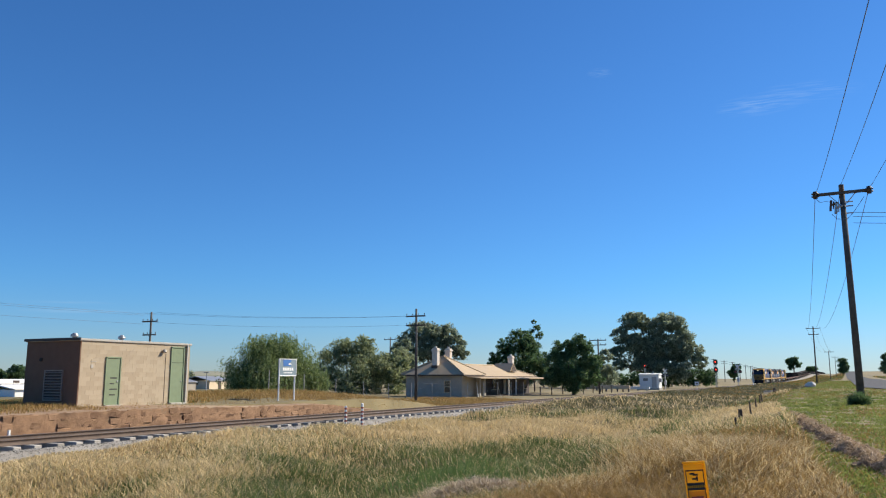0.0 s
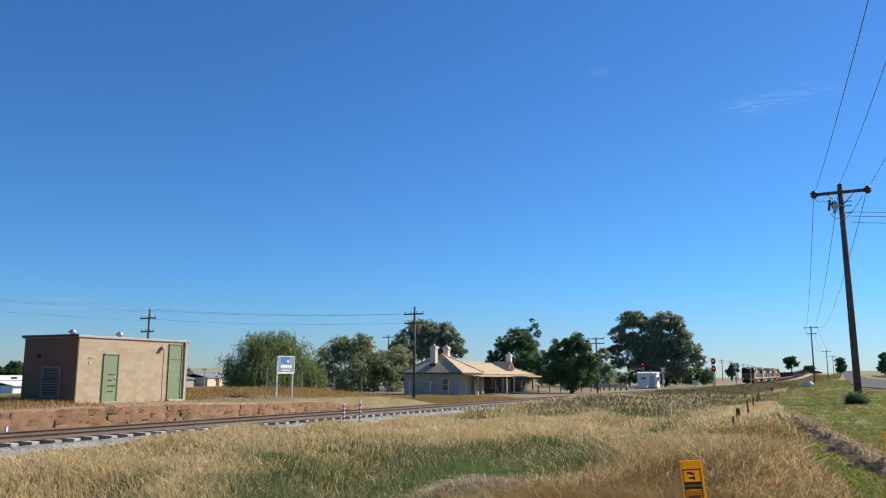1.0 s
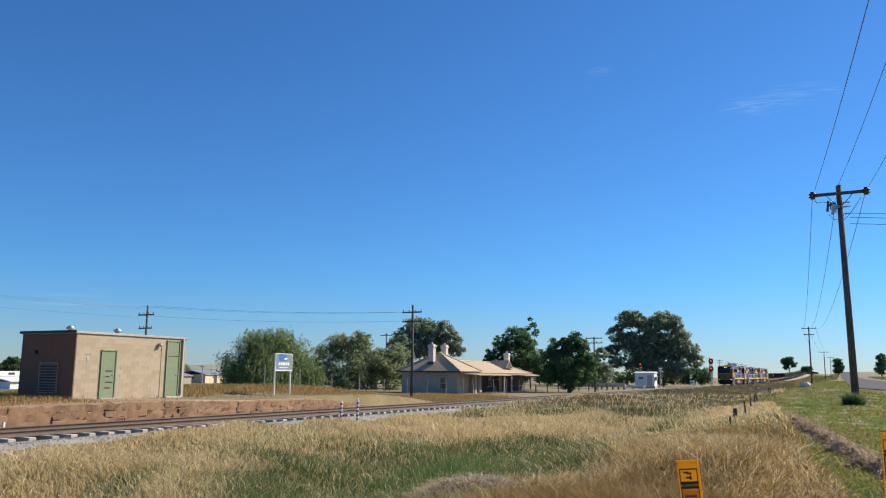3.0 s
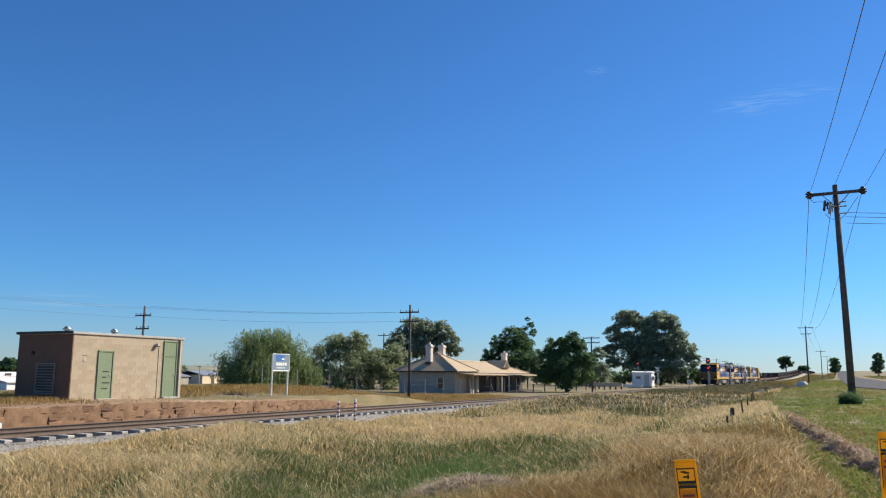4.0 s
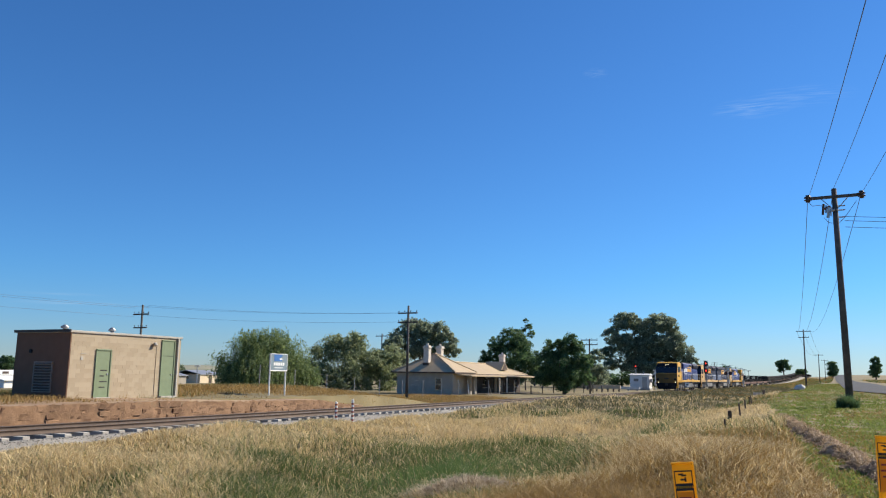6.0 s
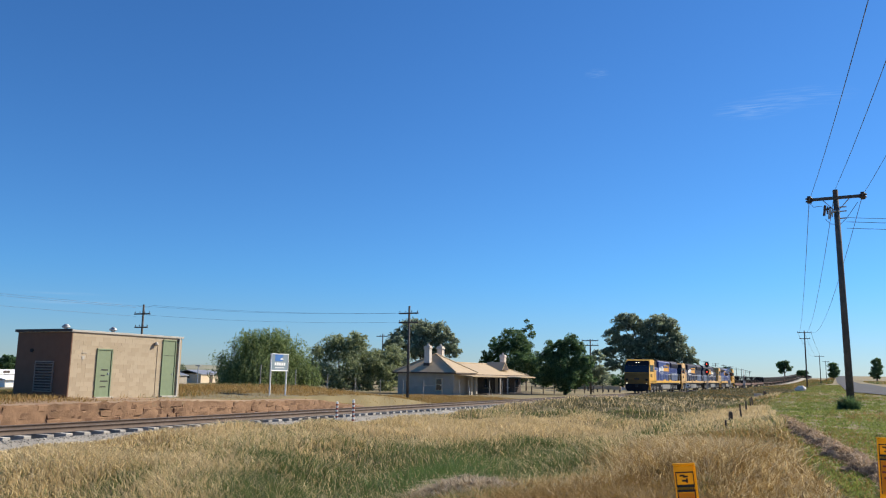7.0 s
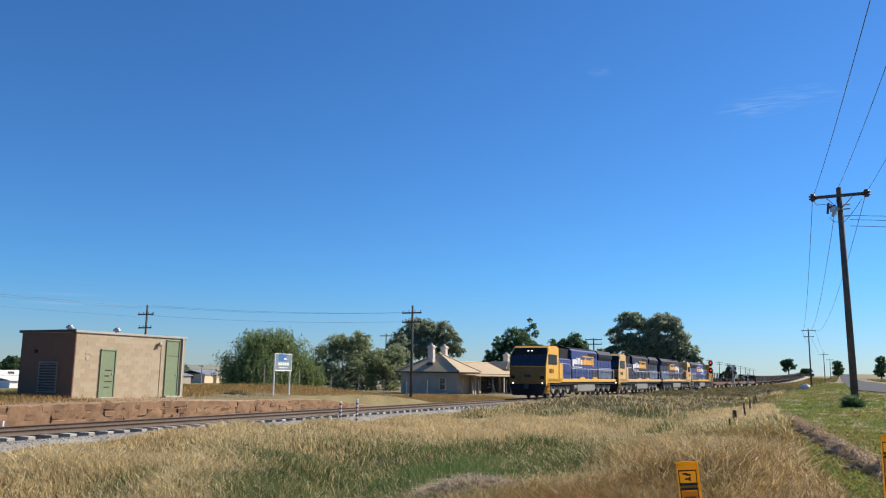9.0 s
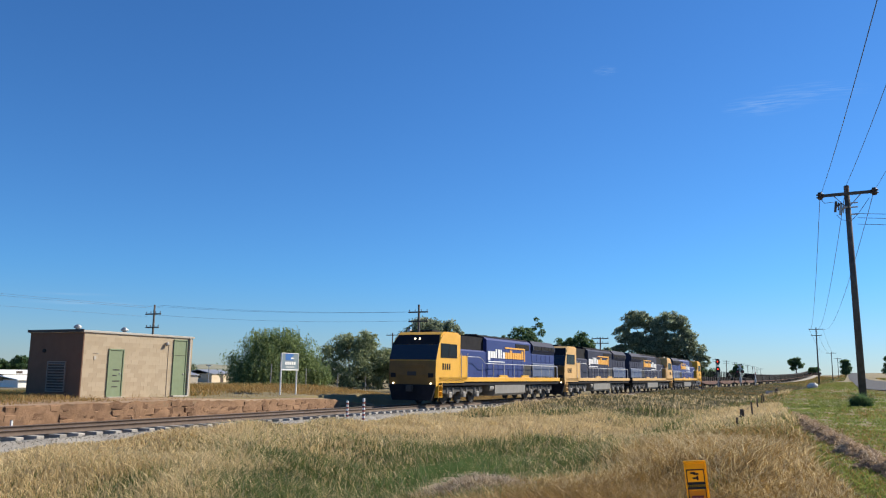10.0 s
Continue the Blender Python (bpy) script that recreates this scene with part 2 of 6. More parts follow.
def sheet(name, verts, faces, material):
    """A mesh from numpy arrays: verts (n, 3), faces (m, k)."""
    me = bpy.data.meshes.new(name)
    k = faces.shape[1]
    me.vertices.add(len(verts)); me.loops.add(faces.size); me.polygons.add(len(faces))
    me.vertices.foreach_set("co", np.ascontiguousarray(verts, np.float32).ravel())
    me.loops.foreach_set("vertex_index", np.ascontiguousarray(faces, np.int32).ravel())
    me.polygons.foreach_set("loop_start", np.arange(0, faces.size, k, dtype=np.int32))
    me.update(calc_edges=True)
    me.materials.append(M[material])
    return me


# ---- ground ----
U_TRACK = 21.5


def smooth(a, b, x):
    t = np.clip((np.asarray(x, float) - a) / (b - a), 0, 1)
    return t * t * (3 - 2 * t)


def track_z(s):
    """Rail height along the line: level, then a slow climb."""
    return 4.2 * (np.maximum(np.asarray(s, float) - 190, 0) / 360) ** 2 * (np.asarray(s, float) < 550) + (np.asarray(s, float) >= 550) * 4.2


def ground_z(s, u):
    s, u = np.asarray(s, float), np.asarray(u, float)
    verge = 0.08 + 0.40 * smooth(5, 42, s) + 0.45 * smooth(42, 75, s) + 0.35 * smooth(75, 180, s) + 0.02 * np.minimum(np.maximum(-u, 0), 12) - 0.25 * smooth(0, -25, s)
    field = -0.30 + 0.36 * smooth(24, 58, s) + 0.18 * np.sin(s * 0.19 + 1.0) * np.sin(u * 0.33) * smooth(2, 10, s)
    for a, f, p in ((0.3, 1.1, 0.0), (1.2, 0.8, 2.0), (2.1, 1.5, 4.0), (2.8, 1.9, 1.0)):
        field = field + 0.055 * np.sin((s * math.cos(a) + u * math.sin(a)) * f + p + 0.8 * np.sin(u * 0.4)) * (1 - smooth(60, 90, s))
    w = smooth(1.6, 8.5, u)
    z = verge * (1 - w) + field * w
    # shallow dip beside the fence
    z = z - 0.30 * np.exp(-((u - 7.0) / 2.2) ** 2) * smooth(14, 30, s)
    # formation under the track
    tz = track_z(s)
    z = z + (tz - 0.62 - z) * smooth(17.2, 18.9, u)
    # behind: fill behind the platform, then the lower land
    back = 0.46 - 1.0 * smooth(40, 62, s) + tz * (1 - smooth(40, 120, u))
    back = back + 0.22 * smooth(27, 31, u) * (1 - smooth(34, 38, u)) * smooth(29.5, 33, s) * (1 - smooth(40, 52, s))
    back = back + (-0.55 - back) * smooth(36, 60, u)
    z = z + (back - z) * smooth(24.6, 25.2, u) * (1 - smooth(40, 62, s)) + (back - z) * smooth(25, 31, u) * smooth(40, 62, s)
    near_side = (1 - smooth(15, 18, u)) * (1 - smooth(60, 260, -u))
    far = smooth(500, 900, np.hypot(s, u))
    return z + tz * near_side - 3.0 * far * smooth(10, 200, np.abs(u))


def platform_z(s, u):
    """The worn earth top of the platform, level with the hut's foot and lower towards its far end."""
    return np.interp(u, [24.1, 24.6, 26.0, 29.0], [0.47, 0.51, 0.52, 0.50]) - edge_drop(s) * np.interp(u, [24.1, 29], [1.0, 0.8])


def edge_drop(s):
    return 0.13 * smooth(24, 31, s) + 0.40 * smooth(33.5, 39, s)


def graded(lo, hi, mid0, mid1, step, grow):
    a = list(np.arange(mid0, mid1 + 1e-6, step))
    d, x = step, mid1
    while x < hi:
        d *= grow
        x += d
        a.append(x)
    d, x = step, mid0
    while x > lo:
        d *= grow
        x -= d
        a.insert(0, x)
    return np.array(a)


def build_ground():
    xs, ys = graded(-900, 4200, -6, 70, 0.5, 1.07), graded(-2500, 3800, -12, 40, 0.4, 1.08)
    S, Y = np.meshgrid(xs, ys, indexing="ij")
    Z = ground_z(S, Y)
    rng = np.random.default_rng(3)
    near = (np.hypot(S, Y) < 80) & ~((Y > 18.5) & (Y < 25.3))
    Z = Z + near * rng.normal(0, 0.025, Z.shape)
    n, m = S.shape
    idx = np.arange(n * m).reshape(n, m)
    f = np.stack([idx[:-1, :-1], idx[1:, :-1], idx[1:, 1:], idx[:-1, 1:]], -1).reshape(-1, 4)
    me = sheet("ground", np.stack([S, Y, Z], -1).reshape(-1, 3), f, "soil")
    me.polygons.foreach_set("use_smooth", [True] * len(me.polygons))
    tagged(new("ground", me), "dry grassy ground with bare soil patches", "ground", kind="structure")


build_ground()


# ---- the line: ballast, sleepers, rails ----
def ribbon(name, ring, s_list, material, smooth_it=False):
    """A profile of (u, z) points swept along the line at the rail's height."""
    k = len(ring)
    v = np.array([(s, U_TRACK + u, float(track_z(s)) + z) for s in s_list for u, z in ring])
    f = np.array([(i * k + j, i * k + j + 1, (i + 1) * k + j + 1, (i + 1) * k + j) for i in range(len(s_list) - 1) for j in range(k - 1)])
    me = sheet(name, v, f[:, ::-1], material)
    if smooth_it:
        me.polygons.foreach_set("use_smooth", [True] * len(me.polygons))
    return me


S_LINE = list(np.arange(-80, 190, 10.0)) + list(np.arange(190, 1100, 20.0))


def build_line():
    base = new("ballast", ribbon("ballast", [(-3.1, -0.75), (-1.75, -0.265), (-1.45, -0.235), (-1.29, -0.33), (1.1, -0.30), (1.62, -0.28), (2.45, -0.45)], S_LINE, "ballast"))
    tagged(base, "grey crushed stone ballast bed under the track", "ballast", kind="structure")
    crown = new("stained_ballast", ribbon("stained_ballast", [(-1.33, -0.29), (-1.2, -0.322), (-0.5, -0.322), (0.0, -0.24), (0.9, -0.225), (1.3, -0.225), (2.3, -0.40)], S_LINE, "brownballast"))
    tagged(crown, "rust brown stained ballast between the rails", "ballast", kind="structure")
    # loose stones on the shoulder
    rng = np.random.default_rng(5)
    n = 9000
    d = rng.uniform(0, 1, n) ** 1.5
    s, w = 4 + 90 * d, rng.uniform(-2.7, -1.46, n)
    z = np.interp(w, [-3.1, -1.75, -1.45], [-0.75, -0.265, -0.235])
    c = np.stack([s, U_TRACK + w, z + 0.012], -1)
    octa = np.array([(1, 0, 0), (-1, 0, 0), (0, 1, 0), (0, -1, 0), (0, 0, 1), (0, 0, -1)], float)
    v = c[:, None, :] + octa[None] * rng.uniform(0.012, 0.024, (n, 1, 3)) * rng.uniform(0.7, 1.3, (n, 6, 1))
    f8 = np.array([(0, 2, 4), (2, 1, 4), (1, 3, 4), (3, 0, 4), (2, 0, 5), (1, 2, 5), (3, 1, 5), (0, 3, 5)])
    f = (np.arange(n)[:, None, None] * 6 + f8[None]).reshape(-1, 3)
    M["ballast_stone"] = pbr("ballast_stone", (0.19, 0.175, 0.145), (0.42, 0.39, 0.34), 5, 0.9, 0, per="island")
    tagged(new("ballast_stones", sheet("ballast_stones", v.reshape(-1, 3), f, "ballast_stone")), "loose grey ballast stones on the shoulder", "stones", kind="stuff")
    track = tagged(new("track"), "single railway track with steel rails on concrete sleepers", "railway track", kind="structure")
    for side in (-0.75, 0.75):
        prof = [(-0.07, -0.165), (-0.07, -0.15), (-0.014, -0.125), (-0.012, -0.045), (-0.036, -0.032), (-0.036, -0.004), (0.036, -0.004), (0.036, -0.032), (0.012, -0.045), (0.014, -0.125), (0.07, -0.15), (0.07, -0.165)]
        r = new("rail", ribbon("rail", [(side + a, b) for a, b in prof], S_LINE, "rust_rail"))
        r.parent = track
        h = new("rail_head", ribbon("rail_head", [(side - 0.03, -0.003), (side + 0.03, -0.003)], S_LINE, "railhead"))
        h.parent = r
        h["label"] = "worn shiny running surface"
    bm = box(B(), -0.12, 0.12, -1.28, 1.28, -0.30, -0.168, 0.012)
    first = part("sleeper", bm, "sleeper", track)
    first.matrix_basis = pose(-6, U_TRACK, 0)
    rr = random.Random(4)
    for i in range(1, 300):
        o = new("sleeper", first.data)
        o.parent = track
        s = -6 + i * 0.66
        o.matrix_basis = pose(s, U_TRACK + rr.uniform(-0.03, 0.03), float(track_z(s)) + rr.uniform(-0.006, 0.004), 0, 0, rr.uniform(-0.8, 0.8))
    # far sleepers in one piece
    bm = B()
    for i in range(300, 900):
        s = -6 + i * 0.66
        z = float(track_z(s))
        box(bm, s - 0.12, s + 0.12, U_TRACK - 1.28, U_TRACK + 1.28, z - 0.30, z - 0.168)
    part("far_sleepers", bm, "sleeper", track)["kind"] = "stuff"


build_line()


# ---- platform with a crumbling stone face ----
def build_platform():
    p = tagged(new("platform"), "old low platform with crumbling red stone face and earth top", "platform", kind="structure")
    bm = B()
    rr = random.Random(8)
    # earth top, sloping down at the far end
    xs = [-40 + i * 1.0 for i in range(80)]
    rows = []
    for x in xs:
        drop = float(edge_drop(x))
        e = 24.03 + rr.uniform(-0.06, 0.06)
        rows.append([bm.verts.new(q) for q in ((x, e + 0.22, -0.55), (x, e + 0.16, 0.46 - drop + rr.uniform(-0.02, 0.015)), (x, e + 0.55, 0.51 - drop + rr.uniform(-0.015, 0.015)),
                                               (x, 26.0, 0.52 - drop * 0.95 + rr.uniform(-0.015, 0.015)), (x, 29.0, 0.50 - drop * 0.85), (x, 31.5, 0.49 - drop), (x, 34, 0.35 - drop))])
    for a, b in zip(rows, rows[1:]):
        for i in range(6):
            bm.faces.new((a[i], a[i + 1], b[i + 1], b[i]))
    bmesh.ops.recalc_face_normals(bm, faces=bm.faces)
    part("earth_fill", bm, "redearth", p, "compacted orange earth top")
    # rough face of broken stone and earth
    nx, nz = 210, 7
    rng = np.random.default_rng(6)
    gx, gz = np.meshgrid(np.linspace(-6, 38.5, nx), np.linspace(0, 1, nz), indexing="ij")
    drop = edge_drop(gx)
    vv = np.stack([gx + rng.normal(0, 0.03, gx.shape), 24.10 + rng.normal(0, 0.035, gx.shape) + 0.05 * gz, -0.6 + gz * (1.08 - drop) + rng.normal(0, 0.02, gx.shape)], -1)
    vv[:, -1, 2] += rng.normal(0, 0.014, nx)
    ii = np.arange(nx * nz).reshape(nx, nz)
    ff = np.stack([ii[:-1, :-1], ii[1:, :-1], ii[1:, 1:], ii[:-1, 1:]], -1).reshape(-1, 4)
    face = new("stone_face", sheet("stone_face", vv.reshape(-1, 3), ff, "redstone"))
    face.parent = p
    face["label"] = "crumbling red stone face"
    # face stones
    shapes = []
    for k in range(6):
        b = box(B(), -0.24, 0.24, -0.05, 0.10, -0.12, 0.12, 0.025)
        for v in b.verts:
            v.co += Vector((rr.uniform(-0.02, 0.02), rr.uniform(-0.02, 0.02), rr.uniform(-0.02, 0.02)))
        me = bpy.data.meshes.new("stone")
        b.to_mesh(me); b.free()
        me.materials.append(M["redstone"])
        shapes.append(me)
    n = 0
    for row in range(3):
        x = 0.0
        while x < 36.5 and n < 300:
            w = rr.uniform(0.75, 1.35)
            x += 0.48 * w
            if rr.random() < (0.25 if x > 18 else 0.6):
                continue
            drop = float(edge_drop(x))
            z = -0.15 + row * 0.25 - drop * (row + 1) / 3
            o = new("stone", shapes[rr.randrange(6)])
            o.parent = p
            o.matrix_basis = pose(x - 0.24 * w, 24.16 + 0.015 * row + rr.uniform(0.0, 0.02), z + rr.uniform(-0.015, 0.015), rr.uniform(-4, 4), rr.uniform(-3, 3), rr.uniform(-4, 4)) @ Matrix.Diagonal((w * 0.99, 1, rr.uniform(0.94, 1.03), 1))
            n += 1


build_platform()


# ---- brick relay hut ----
def build_hut():
    L, W, H = 6.25, 3.36, 2.72
    h = thing("relay_hut", (22.85, 28.5, 0.5), "small flat-roofed cream block relay hut with two green doors", "hut")
    bm = B()
    box(bm, 0.0, L, 0.0, W, -0.25, H - 0.02)
    part("wall_core", bm, "mortar", h)
    doors = [(1.38, 2.09, 2.02), (5.08, 5.82, 2.58)]
    vent = (0.95, 2.00, 0.28, 1.46)
    me = {}
    for tag, w in (("full", 0.398), ("half", 0.198)):
        b = box(B(), -w / 2, w / 2, -0.0335, 0.02, -0.0945, 0.0945, 0.0012)
        me[tag] = bpy.data.meshes.new("block")
        b.to_mesh(me[tag]); b.free()
        me[tag].materials.append(M["cream_brick"])
        me[tag + "_end"] = me[tag].copy()
        me[tag + "_end"].materials[0] = M["brown_brick"]

    def course(length, place, skip, end=""):
        for r in range(15):
            z = -0.1 + r * 0.19 + 0.095
            if z > H - 0.05:
                continue
            x = 0.0 if r % 2 else -0.2
            while x < length - 0.1:
                a, b = max(x, 0), min(x + 0.4, length)
                kind = "full" if b - a > 0.3 else "half"
                c = (a + b) / 2
                if b - a > 0.12 and not any(q0 - 0.16 < c < q1 + 0.16 and z0 < z + 0.05 and z - 0.05 < z1 for q0, q1, z0, z1 in skip):
                    o = new("block", me[kind + end])
                    o.parent = h
                    o.matrix_basis = place(c, z)
                x += 0.4
    course(L, lambda c, z: pose(c, 0.03, z), [(d0, d1, -1, top) for d0, d1, top in doors])
    course(W, lambda c, z: pose(0.03, W - c, z, 0, 0, -90), [(W - vent[1], W - vent[0], vent[2], vent[3])], "_end")
    part("end_wall", box(B(), -0.004, 0.0, 0.0, W, -0.25, H - 0.02), "brown_brick", h, "dark brown end wall")
    # roof slab with a thin capping
    part("roof", box(B(), -0.06, L + 0.06, -0.06, W + 0.06, H, H + 0.10, 0.012), "concrete", h, "pale concrete roof edge")
    part("roof_flashing", box(B(), -0.10, -0.062, -0.10, W + 0.10, H + 0.02, H + 0.13), "black", h, "dark metal flashing")
    for d0, d1, top in doors:
        bm = B()
        box(bm, d0 - 0.06, d0, -0.05, 0.05, 0, top + 0.05, 0.006)
        box(bm, d1, d1 + 0.06, -0.05, 0.05, 0, top + 0.05, 0.006)
        box(bm, d0 - 0.06, d1 + 0.06, -0.05, 0.05, top, top + 0.06, 0.006)
        fr = part("door_frame", bm, "green_paint", h)
        bm = box(B(), d0, d1, -0.022, 0.04, 0.02, top, 0.004)
        door = part("door", bm, "green_paint", h, "green painted steel door")
        bm = B()
        if top < 2.3:
            for k, w in enumerate((0.36, 0.22, 0.40, 0.30)):
                box(bm, d0 + 0.22, d0 + 0.22 + w, -0.028, -0.02, 1.15 - k * 0.24, 1.20 - k * 0.24)
            part("marking", bm, "black", door, "dark worn lettering bars")
        else:
            box(bm, d0 + 0.02, d1 - 0.02, -0.03, -0.02, 1.88, 1.90)
            part("transom_line", bm, "black", door)
        part("door_handle", box(B(), d1 - 0.14, d1 - 0.08, -0.05, 0.0, 0.98, 1.06, 0.01), "galv", door)
        part("door_sill", box(B(), d0 - 0.1, d1 + 0.1, -0.22, 0.0, -0.1, 0.03, 0.01), "concrete", h, "pale concrete step")
    # louvred vent on the end wall
    v = part("vent", box(B(), -0.03, 0.02, vent[0], vent[1], vent[2], vent[3]), "house_dark", h, "dark louvred vent with grey slats")
    bm = B()
    for a in ((vent[0] - 0.05, vent[0], vent[2] - 0.05, vent[3] + 0.05), (vent[1], vent[1] + 0.05, vent[2] - 0.05, vent[3] + 0.05), (vent[0], vent[1], vent[2] - 0.05, vent[2]), (vent[0], vent[1], vent[3], vent[3] + 0.05)):
        box(bm, -0.06, 0.02, *a)
    part("vent_frame", bm, "vent_paint", v)
    slat = None
    for k in range(10):
        if slat is None:
            slat = part("slat", box(B(), -0.035, 0.035, vent[0], vent[1], -0.012, 0.012), "vent_paint", v)
            o = slat
        else:
            o = new("slat", slat.data); o.parent = v
        o.matrix_basis = pose(-0.055, 0, vent[2] + 0.06 + k * 0.118, 0, -30, 0)
    # small dark opening and lamp, meter plate
    part("outlet", rod(B(), (-0.06, 2.35, 1.95), (0.0, 2.35, 1.95), 0.08, 0.08, 12), "dark_gap", h)
    part("notice", box(B(), 0.58, 0.70, -0.02, 0.0, 1.60, 1.74), "concrete", h, "small white notice plate")
    part("notice_strip", box(B(), 0.54, 0.84, -0.025, 0.0, 1.86, 1.875), "concrete", h)
    bm = B()
    rod(bm, (4.55, 0.0, 2.40), (4.55, -0.08, 2.44), 0.035, 0.035, 8)
    rod(bm, (4.55, -0.07, 2.48), (4.54, -0.13, 2.34), 0.07, 0.09, 10)
    part("wall_lamp", bm, "concrete", h, "grey bulkhead wall lamp")
    part("conduit", rod(B(), (4.72, -0.012, 2.3), (4.72, -0.012, -0.05), 0.014), "mortar", h)
    part("roof_gutter", box(B(), 5.98, 6.08, -0.10, -0.03, -0.1, 2.72, 0.012), "concrete", h, "pale downpipe")
    for x, y in ((0.40, 0.9), (2.62, 0.6)):
        bm = B()
        rod(bm, (x, y, H + 0.08), (x, y, H + 0.22), 0.09, 0.09, 12)
        rod(bm, (x, y, H + 0.20), (x, y, H + 0.27), 0.16, 0.17, 14)
        rod(bm, (x, y, H + 0.27), (x, y, H + 0.36), 0.17, 0.06, 14)
        part("roof_ventilator", bm, "galv", h, "round galvanised roof ventilator", True)


build_hut()


# ---- town sign, markers, posts ----
def build_sign():
    s = thing("station_sign", (34.35, 27.2, 0.47), "blue and grey station name board on white posts", "sign")
    bm = B()
    for x in (0.0, 1.36):
        p = part("post", rod(B(), (x, 0, -0.25), (x, 0, 2.22), 0.045, 0.045, 10), "white_paint", s)
    board = part("board", box(B(), -0.03, 1.39, -0.06, -0.045, 1.36, 2.20, 0.004), "sign_grey", s, "grey panel with blue emblem and white name")
    bm = B()
    for a in ((-0.06, 1.42, 1.30, 1.36), (-0.06, 1.42, 2.20, 2.235), (-0.06, -0.03, 1.36, 2.2), (1.39, 1.42, 1.36, 2.2)):
        box(bm, a[0], a[1], -0.075, -0.04, a[2], a[3])
    part("board_frame", bm, "white_paint", board)
    part("emblem", prism(B(), [(0.28, 1.84), (0.95, 1.84), (0.80, 2.02), (1.0, 2.12), (0.9, 2.185), (0.25, 2.185)], "y", -0.066, -0.0605), "sign_blue", board, "blue emblem shape")
    part("emblem_stroke", prism(B(), [(0.72, 1.90), (1.02, 1.94), (0.86, 2.0), (0.72, 1.98)], "y", -0.070, -0.0665), "white_paint", board)
    bm = B()
    x = 0.24
    for w in (0.14, 0.14, 0.17, 0.13, 0.15):
        box(bm, x, x + w, -0.066, -0.0605, 1.60, 1.76)
        x += w + 0.045
    part("name_bar", bm, "white_paint", board, "white name lettering bars")
    part("small_bar", box(B(), 0.30, 1.06, -0.066, -0.0605, 1.46, 1.50), "white_paint", board)


build_sign()


def build_marker(at, height, group):
    m = thing("track_marker", at, "white and red banded marker post beside the track", "marker post", group)
    part("shaft", rod(B(), (0, 0, -0.2), (0, 0, height), 0.052, 0.052, 10), "white_paint", m)
    z = 0.06
    while z < height - 0.06:
        part("band", rod(B(), (0, 0, z), (0, 0, z + 0.075), 0.0545, 0.0545, 10), "red_paint", m, "red reflective band")
        z += 0.165
    part("cap", rod(B(), (0, 0, height), (0, 0, height + 0.025), 0.056, 0.03, 10), "white_paint", m)


build_marker((28.15, 18.75, float(ground_z(28.15, 18.75)) + 0.1), 1.02, "track markers")
build_marker((28.55, 18.2, float(ground_z(28.55, 18.2)) + 0.05), 1.08, "track markers")


def build_peg(at, group):
    m = thing("white_peg", at, "short white painted peg by the platform", "peg", group)
    part("shaft", box(B(), -0.035, 0.035, -0.035, 0.035, -0.15, 0.42, 0.008), "white_paint", m)
    part("cap", box(B(), -0.038, 0.038, -0.038, 0.038, 0.42, 0.44, 0.006), "concrete", m)


build_peg((16.4, 23.4, -0.35), "white pegs")
build_peg((36.6, 23.3, -0.35), "white pegs")


def build_cable_post(at, turn, tilt, height, side=0):
    """A flat cable-warning post with an orange plate."""
    m = new("cable_marker_post")
    m.matrix_basis = pose(*at, side, tilt, turn)
    tagged(m, "yellow cable warning post with orange label in dry grass", "marker post", "cable marker posts")
    w = 0.046
    part("shaft", box(B(), -0.014, 0.014, -w, w, -0.3, height, 0.006), "post_yellow", m)
    part("side_strip", box(B(), -0.016, 0.016, -w - 0.006, -w, -0.3, height, 0.002), "post_yellow", m, "pale edge strip")
    part("cap", box(B(), -0.018, 0.018, -w - 0.006, w + 0.003, height, height + 0.008, 0.003), "post_yellow", m)
    bm = B()
    for a in ((-w + 0.006, -w + 0.010, -0.30, -0.028), (w - 0.010, w - 0.006, -0.30, -0.028), (-w + 0.010, w - 0.010, -0.034, -0.028), (-w + 0.010, w - 0.010, -0.118, -0.085)):
        box(bm, -0.0165, -0.0145, a[0], a[1], height + a[2], height + a[3])
    part("black_border", bm, "black", m)
    plate = part("label_plate", box(B(), -0.0155, -0.0145, -w + 0.010, w - 0.010, height - 0.30, height - 0.122), "post_yellow", m, "orange label with faint bars")
    bm = B()
    for k, q in enumerate((0.026, 0.03, 0.022)):
        box(bm, -0.0175, -0.0158, -q, q, height - 0.155 - k * 0.032, height - 0.145 - k * 0.032)
    part("text_bar", bm, "red_paint", plate)
    bm = B()
    for k, (c, z) in enumerate(((0.012, -0.045), (-0.002, -0.050), (0.004, -0.068))):
        box(bm, -0.0165, -0.0145, c - 0.012, c + 0.010, height + z - 0.004, height + z + 0.004)
    for a in ((-0.012, -0.004, -0.078, -0.058),):
        box(bm, -0.0165, -0.0145, a[0], a[1], height + a[2], height + a[3])
    part("symbol", bm, "black", m)
    bm = B()
    for k in range(9):
        y = -0.036 + k * 0.009
        box(bm, -0.0182, -0.0168, y - 0.003, y + 0.003, height - 0.107, height - 0.096)
    part("warning_bar", bm, "post_orange", m)


build_cable_post((3.86, 0.555, float(ground_z(3.86, 0.555))), 12, 1.5, 1.297 - float(ground_z(3.86, 0.555)), -5)
build_cable_post((5.22, -0.22, float(ground_z(5.22, -0.17))), 4, 0, 1.37 - float(ground_z(5.22, -0.17)))


